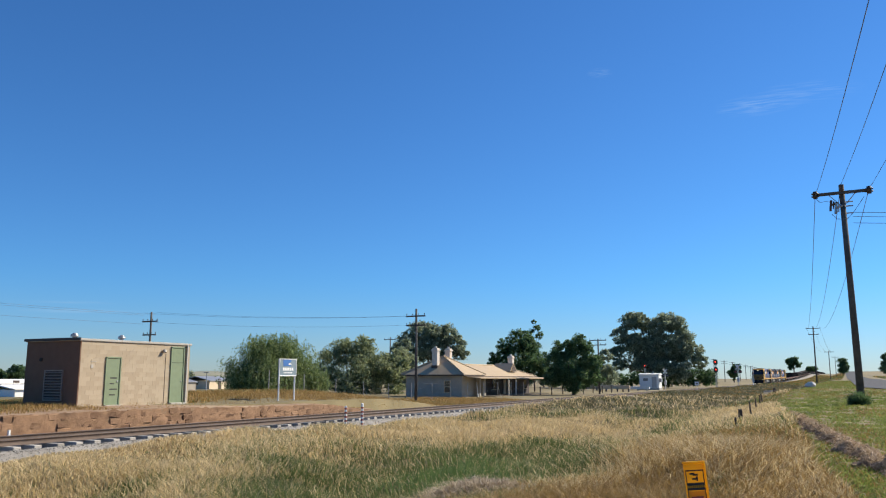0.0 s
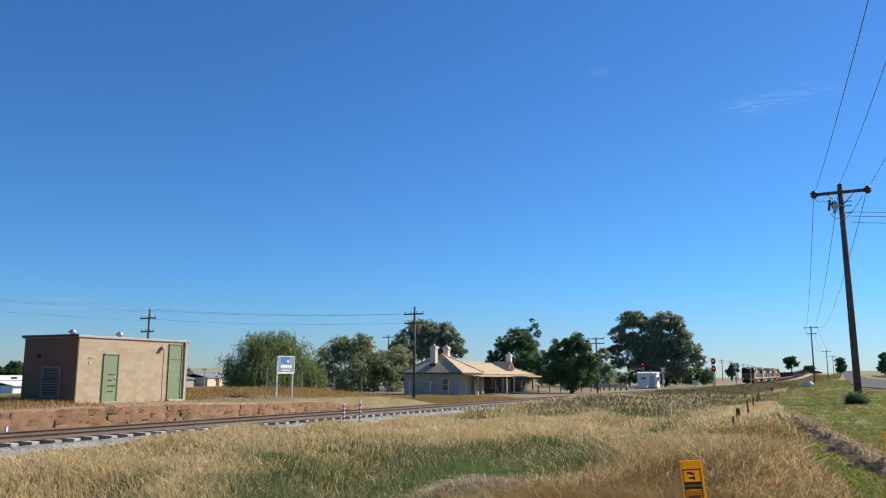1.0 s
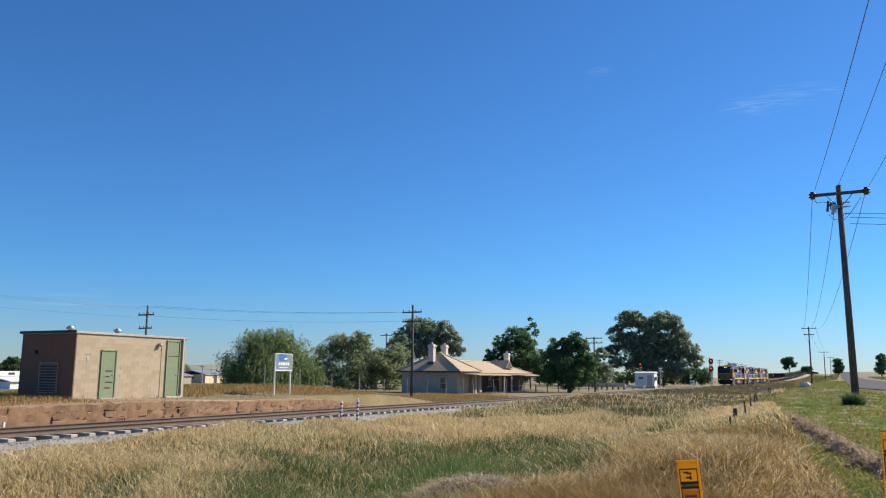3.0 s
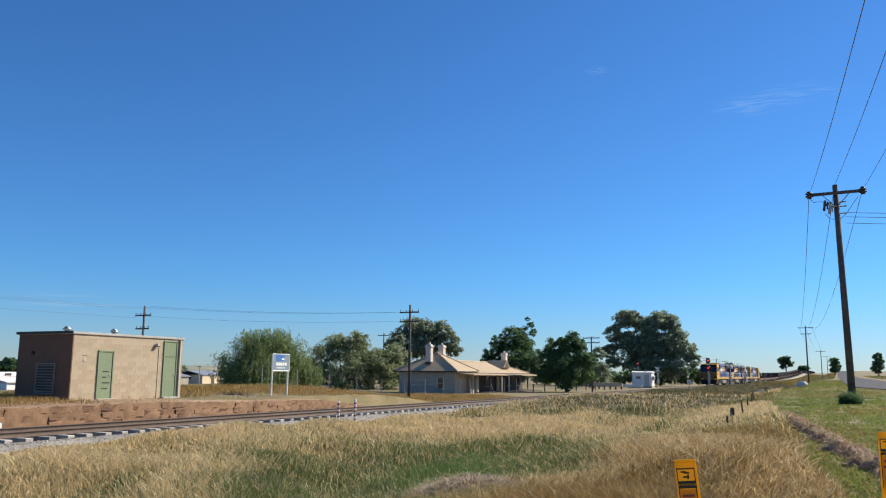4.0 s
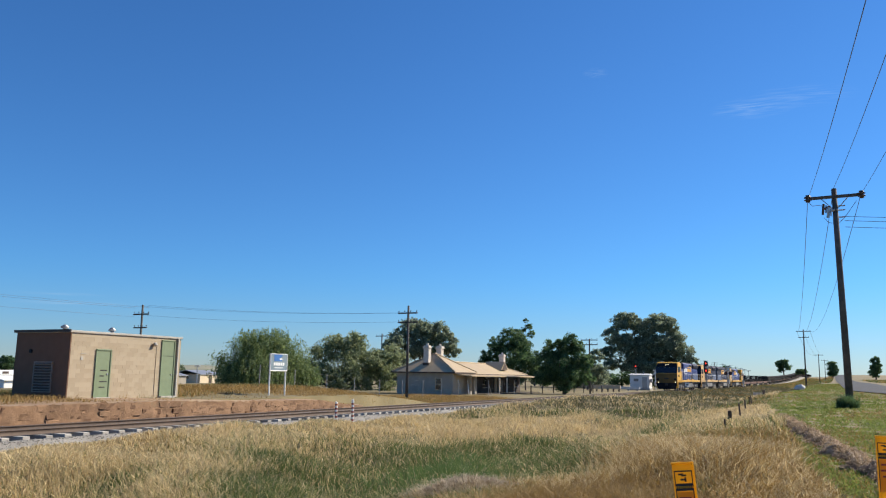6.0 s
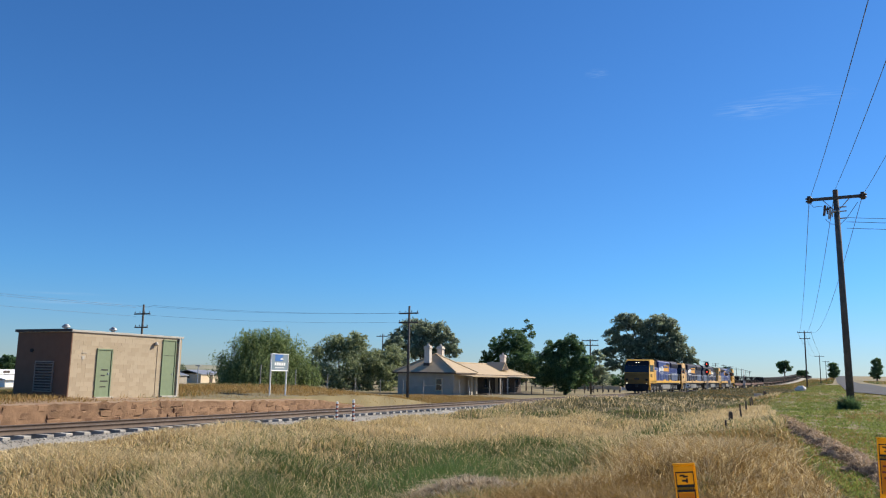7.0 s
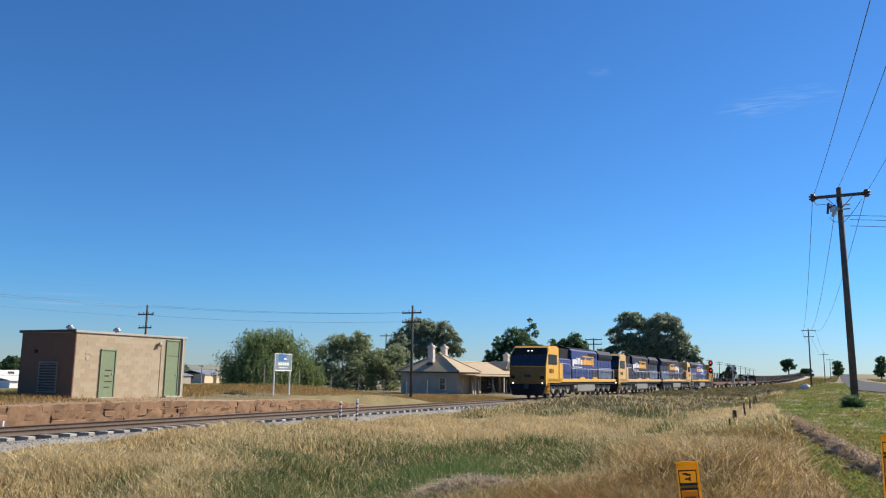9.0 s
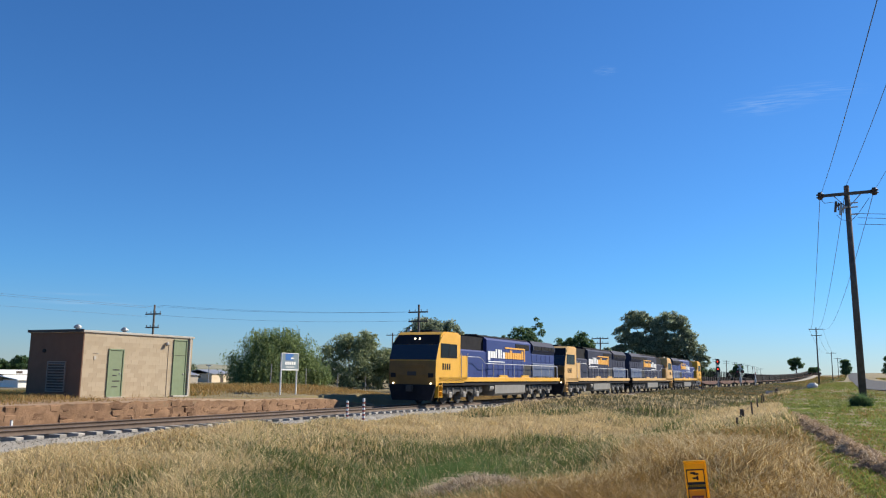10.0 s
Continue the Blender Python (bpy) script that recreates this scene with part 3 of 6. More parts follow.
# ---- poles and wires ----
def build_pole(name, at, height, arms, label, group, r=0.14, lean=(0, 0), arm_turn=0, pins=4, parts_extra=None):
    """arms: (height, half length). The arms lie across the line, turned by arm_turn."""
    p = new(name)
    p.matrix_basis = pose(*at, lean[0], lean[1], arm_turn)
    tagged(p, label, "pole", group)
    part("shaft", rod(B(), (0, 0, -0.4), (0, 0, height), r, r * 0.7, 12), "pole_wood", p, "", True)
    for z, half in arms:
        arm = part("crossarm", box(B(), -0.17, -0.07, -half, half, z - 0.06, z + 0.06, 0.008), "pole_wood", p)
        pin = None
        for k in range(pins):
            y = -half + 0.08 + (2 * half - 0.16) * k / (pins - 1)
            if abs(y) < 0.12:
                continue
            if pin is None:
                bm = B()
                rod(bm, (0, 0, 0.05), (0, 0, 0.14), 0.014, 0.014, 6)
                rod(bm, (0, 0, 0.12), (0, 0, 0.22), 0.045, 0.035, 8)
                pin = part("insulator", bm, "insulator", arm)
                o = pin
            else:
                o = new("insulator", pin.data); o.parent = arm
            o.matrix_basis = pose(-0.12, y, z)
    return p


def wire(name, p, q, sag, r, label):
    """One slack wire as a thin tube."""
    cu = bpy.data.curves.new(name, "CURVE")
    cu.dimensions, cu.bevel_depth, cu.bevel_resolution = "3D", r, 1
    sp = cu.splines.new("POLY")
    n = 28
    sp.points.add(n)
    p, q = Vector(p), Vector(q)
    for i in range(n + 1):
        t = i / n
        c = p.lerp(q, t)
        sp.points[i].co = (c.x, c.y, c.z - 4 * sag * t * (1 - t), 1)
    cu.materials.append(M["wire"])
    ob = tagged(new(name, cu), label, "wire", "overhead wires")
    return ob


def build_poles():
    # power pole by the road
    p = build_pole("power_pole", (40.9, -0.47, 0.61), 9.95, [], "tall dark timber power pole with crossarm and transformer cut-outs", "roadside power poles", 0.170, lean=(-0.6, -2.3))
    arm = part("crossarm", box(B(), -0.24, -0.12, -1.16, 1.18, 9.50, 9.64, 0.012), "pole_wood", p)
    for y in (-1.12, 1.12):
        bm = B()
        rod(bm, (-0.2, y, 9.40), (-0.2, y, 9.74), 0.10, 0.10, 12)
        rod(bm, (-0.2, y, 9.48), (-0.2, y, 9.53), 0.17, 0.17, 12)
        rod(bm, (-0.2, y, 9.60), (-0.2, y, 9.65), 0.17, 0.17, 12)
        part("insulator", bm, "insulator", arm, "dark brown disc insulator", True)
    bm = B()
    rod(bm, (-0.2, 0.0, 9.62), (-0.2, 0.0, 9.95), 0.07, 0.10, 10)
    part("top_insulator", bm, "insulator", p)
    for k, (y, z) in enumerate(((0.42, 9.02), (0.22, 8.86))):
        bm = B()
        rod(bm, (-0.25, y - 0.2, z + 0.1), (-0.3, y + 0.05, z), 0.05, 0.05, 8)
        rod(bm, (-0.3, y + 0.05, z + 0.22), (-0.3, y + 0.12, z - 0.28), 0.055, 0.055, 8)
        rod(bm, (-0.3, y - 0.05, z + 0.16), (-0.3, y - 0.02, z - 0.2), 0.03, 0.03, 8)
        part("cutout_fuse", bm, "galv" if k else "insulator", p, "fuse cut-out bracket")
    bm = B()
    pts = [(-0.22, 1.1, 9.4), (-0.24, 0.95, 9.2), (-0.25, 0.7, 9.22), (-0.25, 0.45, 9.15)]
    for a, b in zip(pts, pts[1:]):
        rod(bm, a, b, 0.012, 0.012, 5)
    pts = [(-0.3, 0.5, 8.6), (-0.3, 0.3, 8.35), (-0.2, -0.1, 8.3), (-0.2, -0.4, 8.6), (-0.2, -0.9, 9.3)]
    for a, b in zip(pts, pts[1:]):
        rod(bm, a, b, 0.012, 0.012, 5)
    part("jumper_lead", bm, "wire", p)
    bm = B()
    for z in (9.15, 8.95, 8.62):
        rod(bm, (0.0, -0.12, z), (0.0, -0.42, z), 0.03, 0.03, 8)
    part("service_bracket", bm, "galv", p)
    bm = B()
    rod(bm, (-0.18, 0.55, 9.5), (-0.14, 0.05, 8.95), 0.02, 0.02, 6)
    rod(bm, (-0.18, -0.55, 9.5), (-0.14, -0.05, 8.95), 0.02, 0.02, 6)
    part("arm_brace", bm, "galv", p)
    # the next ones along the road
    far = [(165.0, 5.2, 10.7, 0.15), (254.0, 4.4, 8.5, 0.14), (352.0, 4.0, 8.4, 0.13), (452.0, 3.2, 8.4, 0.13), (552, 2.4, 8.4, 0.13)]
    for i, (x, y, h, r) in enumerate(far):
        z = float(ground_z(x, y))
        build_pole("power_pole", (x, y, z), h, [(h - 0.35, 1.25)] + ([(h - 1.5, 0.9)] if i == 0 else []), "timber power pole with crossarm along the road", "roadside power poles", r, pins=3)
    tops = [(40.3, -1.47, 10.18), (40.4, -0.36, 10.58), (40.2, 0.76, 10.08)]
    for k, (x, y, z) in enumerate(tops):
        yy = (-1.15, 0.0, 1.15)[k]
        wire("power_wire", (x, y, z), (-45.0, -5.3 + 0.2 * k, z), 1.8, 0.010, "thin overhead power wire above the verge")
        wire("power_wire", (x, y, z), (165.0, 5.2 + yy, float(ground_z(165, 5.2)) + 10.5), 2.2, 0.014, "thin overhead power wire above the verge")
        wire("power_wire", (165.0, 5.2 + yy, float(ground_z(165, 5.2)) + 10.5), (254.0, 4.4 + yy, float(ground_z(254, 4.4)) + 8.3), 1.6, 0.018, "thin overhead power wire along the road")
    for z in (9.72, 9.52, 9.22):
        wire("service_wire", (40.7, -0.75, z - 0.45), (43.5, -28, z - 0.9), 0.5, 0.012, "thin service wire crossing the road")
    # telegraph poles behind the line
    tele = [("telegraph_pole", (60.2, 33.0, 0.05), 7.55, [(6.9, 0.95), (6.1, 0.95)], 0.13),
            ("telegraph_pole", (52.0, 55.8, 0.0), 7.55, [(6.7, 0.95), (5.5, 0.8)], 0.12),
            ("telegraph_pole", (113.0, 66.8, -0.4), 8.7, [(8.3, 1.1)], 0.13),
            ("telegraph_pole", (109.0, 30.8, -0.35), 7.4, [(7.2, 1.2), (6.55, 1.2)], 0.13),
            ("telegraph_pole", (150.0, 43.5, -0.5), 6.2, [], 0.12)]
    for name, at, h, arms, r in tele:
        build_pole(name, at, h, arms, "weathered timber telegraph pole with crossarms behind the line", "telegraph poles", r, arm_turn=0)
    for k, s in enumerate(range(215, 640, 42)):
        y = 44 + (s - 215) * 0.035
        build_pole("telegraph_pole", (s, y, float(ground_z(s, y))), 9.6, [(9.2, 1.5), (8.3, 1.3)], "distant telegraph pole with double crossarms", "distant telegraph poles", 0.19, arm_turn=0)
    for z, y in ((6.98, 0.8), (6.98, -0.8), (6.2, 0.8)):
        wire("telegraph_wire", (60.1, 33 + y, z), (51.9, 55.8 + y, z + 0.5), 0.3, 0.008, "thin telegraph wire behind the hut")
        wire("telegraph_wire", (51.9, 55.8 + y, z + 0.3), (-20.0, 62 + y, z + 2.2), 0.7, 0.008, "thin telegraph wire behind the hut")


build_poles()


# ---- train ----
def build_locomotive(blue="loco_blue", yellow="loco_yellow", label="yellow and blue diesel freight locomotive pulling wagons"):
    """Front at x = 0 facing -x; rails at z = 0."""
    t = tagged(new("locomotive"), label, "locomotive", "locomotives of the train")
    part("underframe", box(B(), 0.9, 21.1, -1.40, 1.40, 1.02, 1.24, 0.03), "loco_dark", t)
    for y0, y1 in ((-1.47, -1.40), (1.40, 1.47)):
        bm = box(B(), 0.75, 21.2, y0, y1, 1.25, 1.51, 0.012)
        part("side_sill", bm, yellow, t, "yellow side sill")
    part("walkway", box(B(), 4.0, 21.2, -1.40, 1.40, 1.44, 1.50), "loco_dark", t)
    # cab shell, cut from a side outline
    ring = [(0.42, 0.95), (0.34, 1.6), (0.40, 2.42), (0.72, 3.30), (1.15, 3.86), (1.45, 4.02), (3.30, 4.04), (3.42, 3.95), (3.42, 2.75), (4.45, 2.75), (4.45, 1.50), (3.9, 1.20), (0.75, 1.20)]
    bm = prism(B(), ring, "y", -1.47, 1.47)
    es = [e for e in bm.edges if all(v.co.z > 3.8 for v in e.verts) and abs(e.verts[0].co.y - e.verts[1].co.y) < 0.01 and abs(e.verts[0].co.x - e.verts[1].co.x) > 0.2]
    bmesh.ops.bevel(bm, geom=es, offset=0.42, segments=2, affect="EDGES", clamp_overlap=True)
    cab = part("cab", bm, yellow, t, "yellow painted driving cab")
    # overlaid plate whose dark ochre carries the shade on the cab front
    part("nose", prism(B(), [(0.325, 1.62), (0.385, 2.40), (0.42, 2.40), (0.36, 1.62), (0.44, 1.0), (0.405, 1.0)], "y", -1.465, 1.465), "nose_shade_grime", cab, "ochre nose plate darkened for shade and grime")
    # windscreen: raked band across the front, widened so its dark covers shaded yellow edges
    part("windscreen", prism(B(), [(0.375, 2.45), (0.70, 3.30), (0.74, 3.29), (0.42, 2.44)], "y", -1.462, 1.462), "glass_dark", cab, "dark raked windscreen")
    # dark roof panel, spread edge to edge so its colour shades the front
    bm = B()
    ring = [bm.verts.new(p) for p in ((0.700, -1.46, 3.325), (0.700, 1.46, 3.325), (1.105, 1.30, 3.855), (1.105, -1.30, 3.855))]
    back = [bm.verts.new(v.co + Vector((0.06, 0, -0.045))) for v in ring]
    bm.faces.new(ring[::-1]), bm.faces.new(back)
    for i in range(4):
        bm.faces.new((ring[i], ring[(i + 1) % 4], back[(i + 1) % 4], back[i]))
    bmesh.ops.recalc_face_normals(bm, faces=bm.faces)
    part("brow", bm, "loco_dark", cab, "dark panel above the windscreen")
    part("nose_panel", box(B(), 0.315, 0.36, -0.75, 0.75, 2.02, 2.20, 0.01), "nose_shade_grime", cab, "nose panel in the shade-darkened ochre")
    part("nose_recess", box(B(), 0.305, 0.36, -0.28, 0.28, 1.58, 1.80, 0.01), "black", cab)
    for y in (-1.18, 1.18):
        part("ditch_light", rod(B(), (0.30, y, 1.16), (0.42, y, 1.16), 0.04, 0.045, 12), "headlight", cab, "lit lamp")
        part("marker_box", box(B(), 0.31, 0.40, y - 0.16, y + 0.16, 1.48, 1.72, 0.01), "loco_dark", cab)
    for y in (-0.16, 0.14):
        part("headlight", rod(B(), (0.88, y, 3.62), (0.97, y, 3.62), 0.045, 0.05, 12), "headlight", cab, "lit headlight")
    part("horn", rod(B(), (1.3, 0.6, 4.10), (0.95, 0.6, 4.12), 0.03, 0.08, 10), "galv", cab)
    for y in (-1.4715, 1.4715):
        s = math.copysign(1, y)
        part("side_window", box(B(), 0.98, 2.90, min(y, y + 0.012 * s), max(y, y + 0.012 * s), 2.62, 3.32), "cab_glass", cab, "dark side window")
        bm = B()
        for a in ((0.93, 2.95, 3.32, 3.36), (0.93, 2.95, 2.58, 2.62), (0.93, 0.98, 2.62, 3.32), (2.90, 2.95, 2.62, 3.32), (1.92, 1.96, 2.62, 3.32)):
            box(bm, a[0], a[1], min(y, y + 0.02 * s), max(y, y + 0.02 * s), a[2], a[3])
        part("window_frame", bm, "loco_dark", cab)
        bm = B()
        for k in range(4):
            x = 1.15 + k * 0.27
            box(bm, x, x + 0.17, min(y, y + 0.008 * s), max(y, y + 0.008 * s), 1.92, 2.26)
        part("number_bar", bm, "loco_dark", cab, "dark number bars")
        part("cab_door", box(B(), 3.50, 4.25, min(y, y + 0.015 * s), max(y, y + 0.015 * s), 1.52, 2.70, 0.004), yellow, cab)
        bm = B()
        for x in (3.46, 4.30):
            rod(bm, (x, y + 0.06 * s, 1.5), (x, y + 0.06 * s, 2.9), 0.018, 0.018, 6)
        part("grab_rail", bm, "rail_white", cab)
        bm = B()
        for z in (0.42, 0.72, 1.02):
            box(bm, 0.75, 1.15, min(y, y - 0.25 * s), max(y, y - 0.25 * s), z, z + 0.04)
        box(bm, 0.72, 0.75, min(y, y - 0.25 * s), max(y, y - 0.25 * s), 0.40, 1.3)
        box(bm, 1.15, 1.18, min(y, y - 0.25 * s), max(y, y - 0.25 * s), 0.40, 1.3)
        part("step", bm, yellow, t, "yellow cab steps")
    bm = prism(B(), [(-1.44, 1.10), (1.44, 1.10), (1.40, 0.9), (1.22, 0.24), (-1.22, 0.24), (-1.40, 0.9)], "x", 0.322, 0.50)
    part("pilot", bm, "loco_dark", t, "dark pilot plate")
    for x0, x1 in ((-0.02, 0.45), (21.15, 21.75)):
        bm = box(B(), x0, x1, -0.12, 0.12, 0.80, 1.02, 0.02)
        box(bm, x0, x0 + 0.2, -0.18, 0.18, 0.72, 1.06, 0.02)
        part("coupler", bm, "bogie", t)
    # hood
    def hood(x0, x1, half, z0, z1, ch, mat, label=""):
        ring = [(-half, z0), (half, z0), (half, z1 - ch), (half - ch * 1.3, z1), (-half + ch * 1.3, z1), (-half, z1 - ch)]
        return part("hood", prism(B(), ring, "x", x0, x1), mat, t, label)
    hood(3.45, 8.0, 1.06, 1.5, 3.16, 0.10, blue, "blue low hood behind the cab")
    part("blower_housing", prism(B(), [(3.9, 3.15), (8.0, 3.15), (8.0, 4.0), (5.2, 3.98), (4.3, 3.72)], "y", -0.85, 0.85), "loco_dark", t, "dark sloping blower housing")
    part("roof_cap", prism(B(), [(-0.92, 4.06), (0.92, 4.06), (0.86, 4.14), (-0.86, 4.14)], "x", 7.2, 15.7), "loco_dark", t, "sooty black roof cap")
    part("aerial_dome", box(B(), 1.9, 2.9, -0.42, 0.42, 4.03, 4.16, 0.05), "loco_dark", t)
    main = hood(8.0, 15.9, 1.10, 1.5, 4.08, 0.22, blue, "blue engine hood")
    rear = hood(15.9, 20.9, 1.10, 1.5, 3.30, 0.05, blue, "blue radiator hood")
    rad = part("radiator", prism(B(), [(-1.105, 3.20), (1.105, 3.20), (1.26, 3.46), (1.26, 3.78), (0.98, 4.12), (-0.98, 4.12), (-1.26, 3.78), (-1.26, 3.46)], "x", 15.95, 20.7), "loco_grime", t, "dark flared radiator housing")
    for sgn in (-1, 1):
        bm = B()
        for k in range(6):
            y = sgn * 1.26
            box(bm, 16.15 + k * 0.75, 16.80 + k * 0.75, min(y, y + 0.02 * sgn), max(y, y + 0.02 * sgn), 3.49, 3.74)
        part("radiator_grille", bm, "loco_dark", rad)
        y = sgn * 1.102
        lo = lambda d: (min(y, y + d * sgn), max(y, y + d * sgn))
        # hood doors: raised panels with gaps
        door = None
        for k in range(8):
            x = 8.15 + k * 0.84
            bm = box(B(), x, x + 0.80, *lo(0.02), 1.62, 2.62, 0.008)
            part("hood_door", bm, blue, main)
        for k in range(5):
            x = 16.0 + k * 0.97
            part("hood_door", box(B(), x, x + 0.88, *lo(0.02), 2.62, 3.16, 0.008), blue, rear)
        # flat black plate in place of a dark opening in the hood side
        part("dark_grille", box(B(), 14.2, 15.85, *lo(0.03), 1.60, 2.40, 0.006), "black", main)
        part("equipment_cover", box(B(), 16.0, 20.7, *lo(0.10), 1.56, 2.52, 0.02), "loco_panel", rear, "grey-blue equipment cover")
        for x in (9.3, 13.2):
            part("filler_cover", prism(B(), [(x, 1.515), (x + 1.5, 1.515), (x + 1.3, 1.66), (x + 0.2, 1.66)], "y", sgn * 1.40 - 0.05, sgn * 1.40 + 0.05), yellow, t)
        part("hood_louvre", box(B(), 12.9, 15.5, *lo(0.022), 3.40, 3.78, 0.006), "loco_dark", main)
        # company lettering as plain bars: white, then gold in an open gold bracket
        for k, tall in enumerate((0, 0, 0, 1, 2, 1, 0)):
            x = 8.18 + k * 0.405
            part("white_bar", box(B(), x, x + (0.34 if tall != 1 else 0.20), *lo(0.034), 2.74 if k else 2.60, 3.16 + 0.15 * (tall > 0)), "logo_white", main)
        for k in range(8):
            x = 11.02 + k * 0.42
            part("gold_bar", box(B(), x, x + 0.35, *lo(0.034), 2.74, 3.16 + (0.15 if k in (2, 7) else 0.0)), "logo_gold", main)
        bm = B()
        box(bm, 11.0, 14.62, *lo(0.034), 3.40, 3.50)
        box(bm, 14.48, 14.62, *lo(0.034), 2.60, 3.40)
        part("gold_bracket", bm, "logo_gold", main, "gold bracket line")
        part("slogan_bar", box(B(), 8.2, 10.9, *lo(0.034), 2.48, 2.54), "logo_white", main)
        # handrail on stanchions
        yr = sgn * 1.40
        bm = B()
        rod(bm, (4.5, yr, 2.72), (6.4, yr, 2.72), 0.022, 0.022, 6)
        rod(bm, (6.4, yr, 2.72), (7.2, yr, 2.36), 0.022, 0.022, 6)
        rod(bm, (7.2, yr, 2.36), (20.8, yr, 2.36), 0.022, 0.022, 6)
        rod(bm, (20.8, yr, 2.36), (20.8, yr, 1.5), 0.022, 0.022, 6)
        part("handrail", bm, "rail_white", t)
        bm = rod(B(), (0, 0, 1.48), (0, 0, 2.33), 0.02, 0.02, 6)
        st = part("stanchion", bm, "rail_white", t)
        st.matrix_basis = pose(6.7, yr, 0)
        for k in range(1, 9):
            o = new("stanchion", st.data); o.parent = t
            o.matrix_basis = pose(6.7 + k * 1.75, yr, 0)
        part("emblem", box(B(), 19.3, 19.65, *lo(0.03), 1.9, 2.4, 0.004), "logo_white", rear)
    bm = B()
    for x in (8.0, 9.6, 11.2):
        rod(bm, (x, 0, 4.06), (x, 0, 4.22), 0.42, 0.42, 14)
    part("roof_fan", bm, "loco_dark", t)
    part("exhaust", box(B(), 12.6, 13.5, -0.35, 0.35, 4.06, 4.24, 0.03), "loco_dark", t)
    part("fuel_tank", prism(B(), [(-1.38, 1.16), (1.38, 1.16), (1.38, 0.50), (1.22, 0.36), (-1.22, 0.36), (-1.38, 0.50)], "x", 8.7, 14.0), "loco_grey", t, "dusty grey fuel tank")
    part("air_tank", rod(B(), (8.0, -1.15, 0.85), (8.8, -1.15, 0.85), 0.2, 0.2, 12), "loco_grey", t)
    part("equipment_box", box(B(), 7.9, 8.8, 0.5, 1.3, 0.5, 1.1, 0.03), "loco_dark", t)
    # bogies
    wheel_me = None
    for cx in (4.45, 17.35):
        bm = B()
        for y in (-1.12, 1.12):
            ring = [(cx - 2.7, 0.95), (cx + 2.7, 0.95), (cx + 2.7, 0.62), (cx + 1.3, 0.52), (cx + 0.9, 0.68), (cx - 0.9, 0.68), (cx - 1.3, 0.52), (cx - 2.7, 0.62)]
            prism(bm, ring, "y", y - 0.07, y + 0.07)
        box(bm, cx - 0.4, cx + 0.4, -1.1, 1.1, 0.62, 0.95)
        bog = part("bogie", bm, "bogie", t, "dusty three-axle bogie")
        for k in (-1.85, 0.0, 1.85):
            for y in (-0.75, 0.75):
                if wheel_me is None:
                    bm = B()
                    rod(bm, (0, -0.065, 0), (0, 0.065, 0), 0.50, 0.50, 24)
                    rod(bm, (0, -0.10, 0), (0, 0.10, 0), 0.16, 0.16, 12)
                    w = part("wheel", bm, "wheel_steel", bog)
                    wheel_me = w.data
                else:
                    w = new("wheel", wheel_me); w.parent = bog
                w.matrix_basis = pose(cx + k, y, 0.50)
            for y in (-1.2, 1.2):
                bm = box(B(), cx + k - 0.2, cx + k + 0.2, y - 0.09, y + 0.09, 0.36, 0.68, 0.03)
                for q in (-0.34, 0.34):
                    rod(bm, (cx + k + q, y, 0.55), (cx + k + q, y, 0.92), 0.08, 0.08, 8)
                part("axle_box", bm, "axle_grey", bog)
    return t


def wheelset(parent, cx, base=0.9):
    bog = part("bogie", box(B(), cx - 0.25, cx + 0.25, -0.92, 0.92, 0.45, 0.75, 0.02), "bogie", parent)
    for y in (-1.0, 1.0):
        part("side_frame", prism(B(), [(cx - 1.2, 0.62), (cx - 0.4, 0.72), (cx + 0.4, 0.72), (cx + 1.2, 0.62), (cx + 1.2, 0.42), (cx + 0.5, 0.36), (cx - 0.5, 0.36), (cx - 1.2, 0.42)], "y", y - 0.07, y + 0.07), "bogie", bog)
    bm = B()
    rod(bm, (0, -0.065, 0), (0, 0.065, 0), 0.43, 0.43, 18)
    w = part("wheel", bm, "wheel_steel", bog)
    w.matrix_basis = pose(cx - base, -0.75, 0.43)
    for k, y in ((-base, 0.75), (base, -0.75), (base, 0.75)):
        o = new("wheel", w.data); o.parent = bog
        o.matrix_basis = pose(cx + k, y, 0.43)


def build_flat_wagon():
    t = tagged(new("flat_wagon"), "rust red flat wagon with upright stanchions", "wagon", "wagons of the train")
    part("deck", box(B(), 0.4, 18.6, -1.35, 1.35, 0.92, 1.15, 0.02), "wagon_red", t)
    for y in (-1.38, 1.32):
        part("side_sill", prism(B(), [(0.4, 1.10), (18.6, 1.10), (18.6, 0.85), (13.5, 0.60), (5.5, 0.60), (0.4, 0.85)], "y", y, y + 0.06), "wagon_red", t)
    for k in range(9):
        for y in (-1.30, 1.30):
            part("stanchion", box(B(), 0.9 + k * 2.1, 1.04 + k * 2.1, y - 0.06, y + 0.06, 1.15, 2.75, 0.01), "wagon_black", t)
    for k in range(3):
        part("steel_load", box(B(), 1.6, 17.6, -0.95 + k * 0.68, -0.42 + k * 0.68, 1.15, 1.62 + 0.1 * k, 0.02), "wagon_black", t, "dark stacked steel load")
    for x in (-0.1, 18.6):
        part("coupler", box(B(), x, x + 0.6, -0.1, 0.1, 0.78, 0.98, 0.02), "bogie", t)
    wheelset(t, 3.0); wheelset(t, 16.0)
    return t


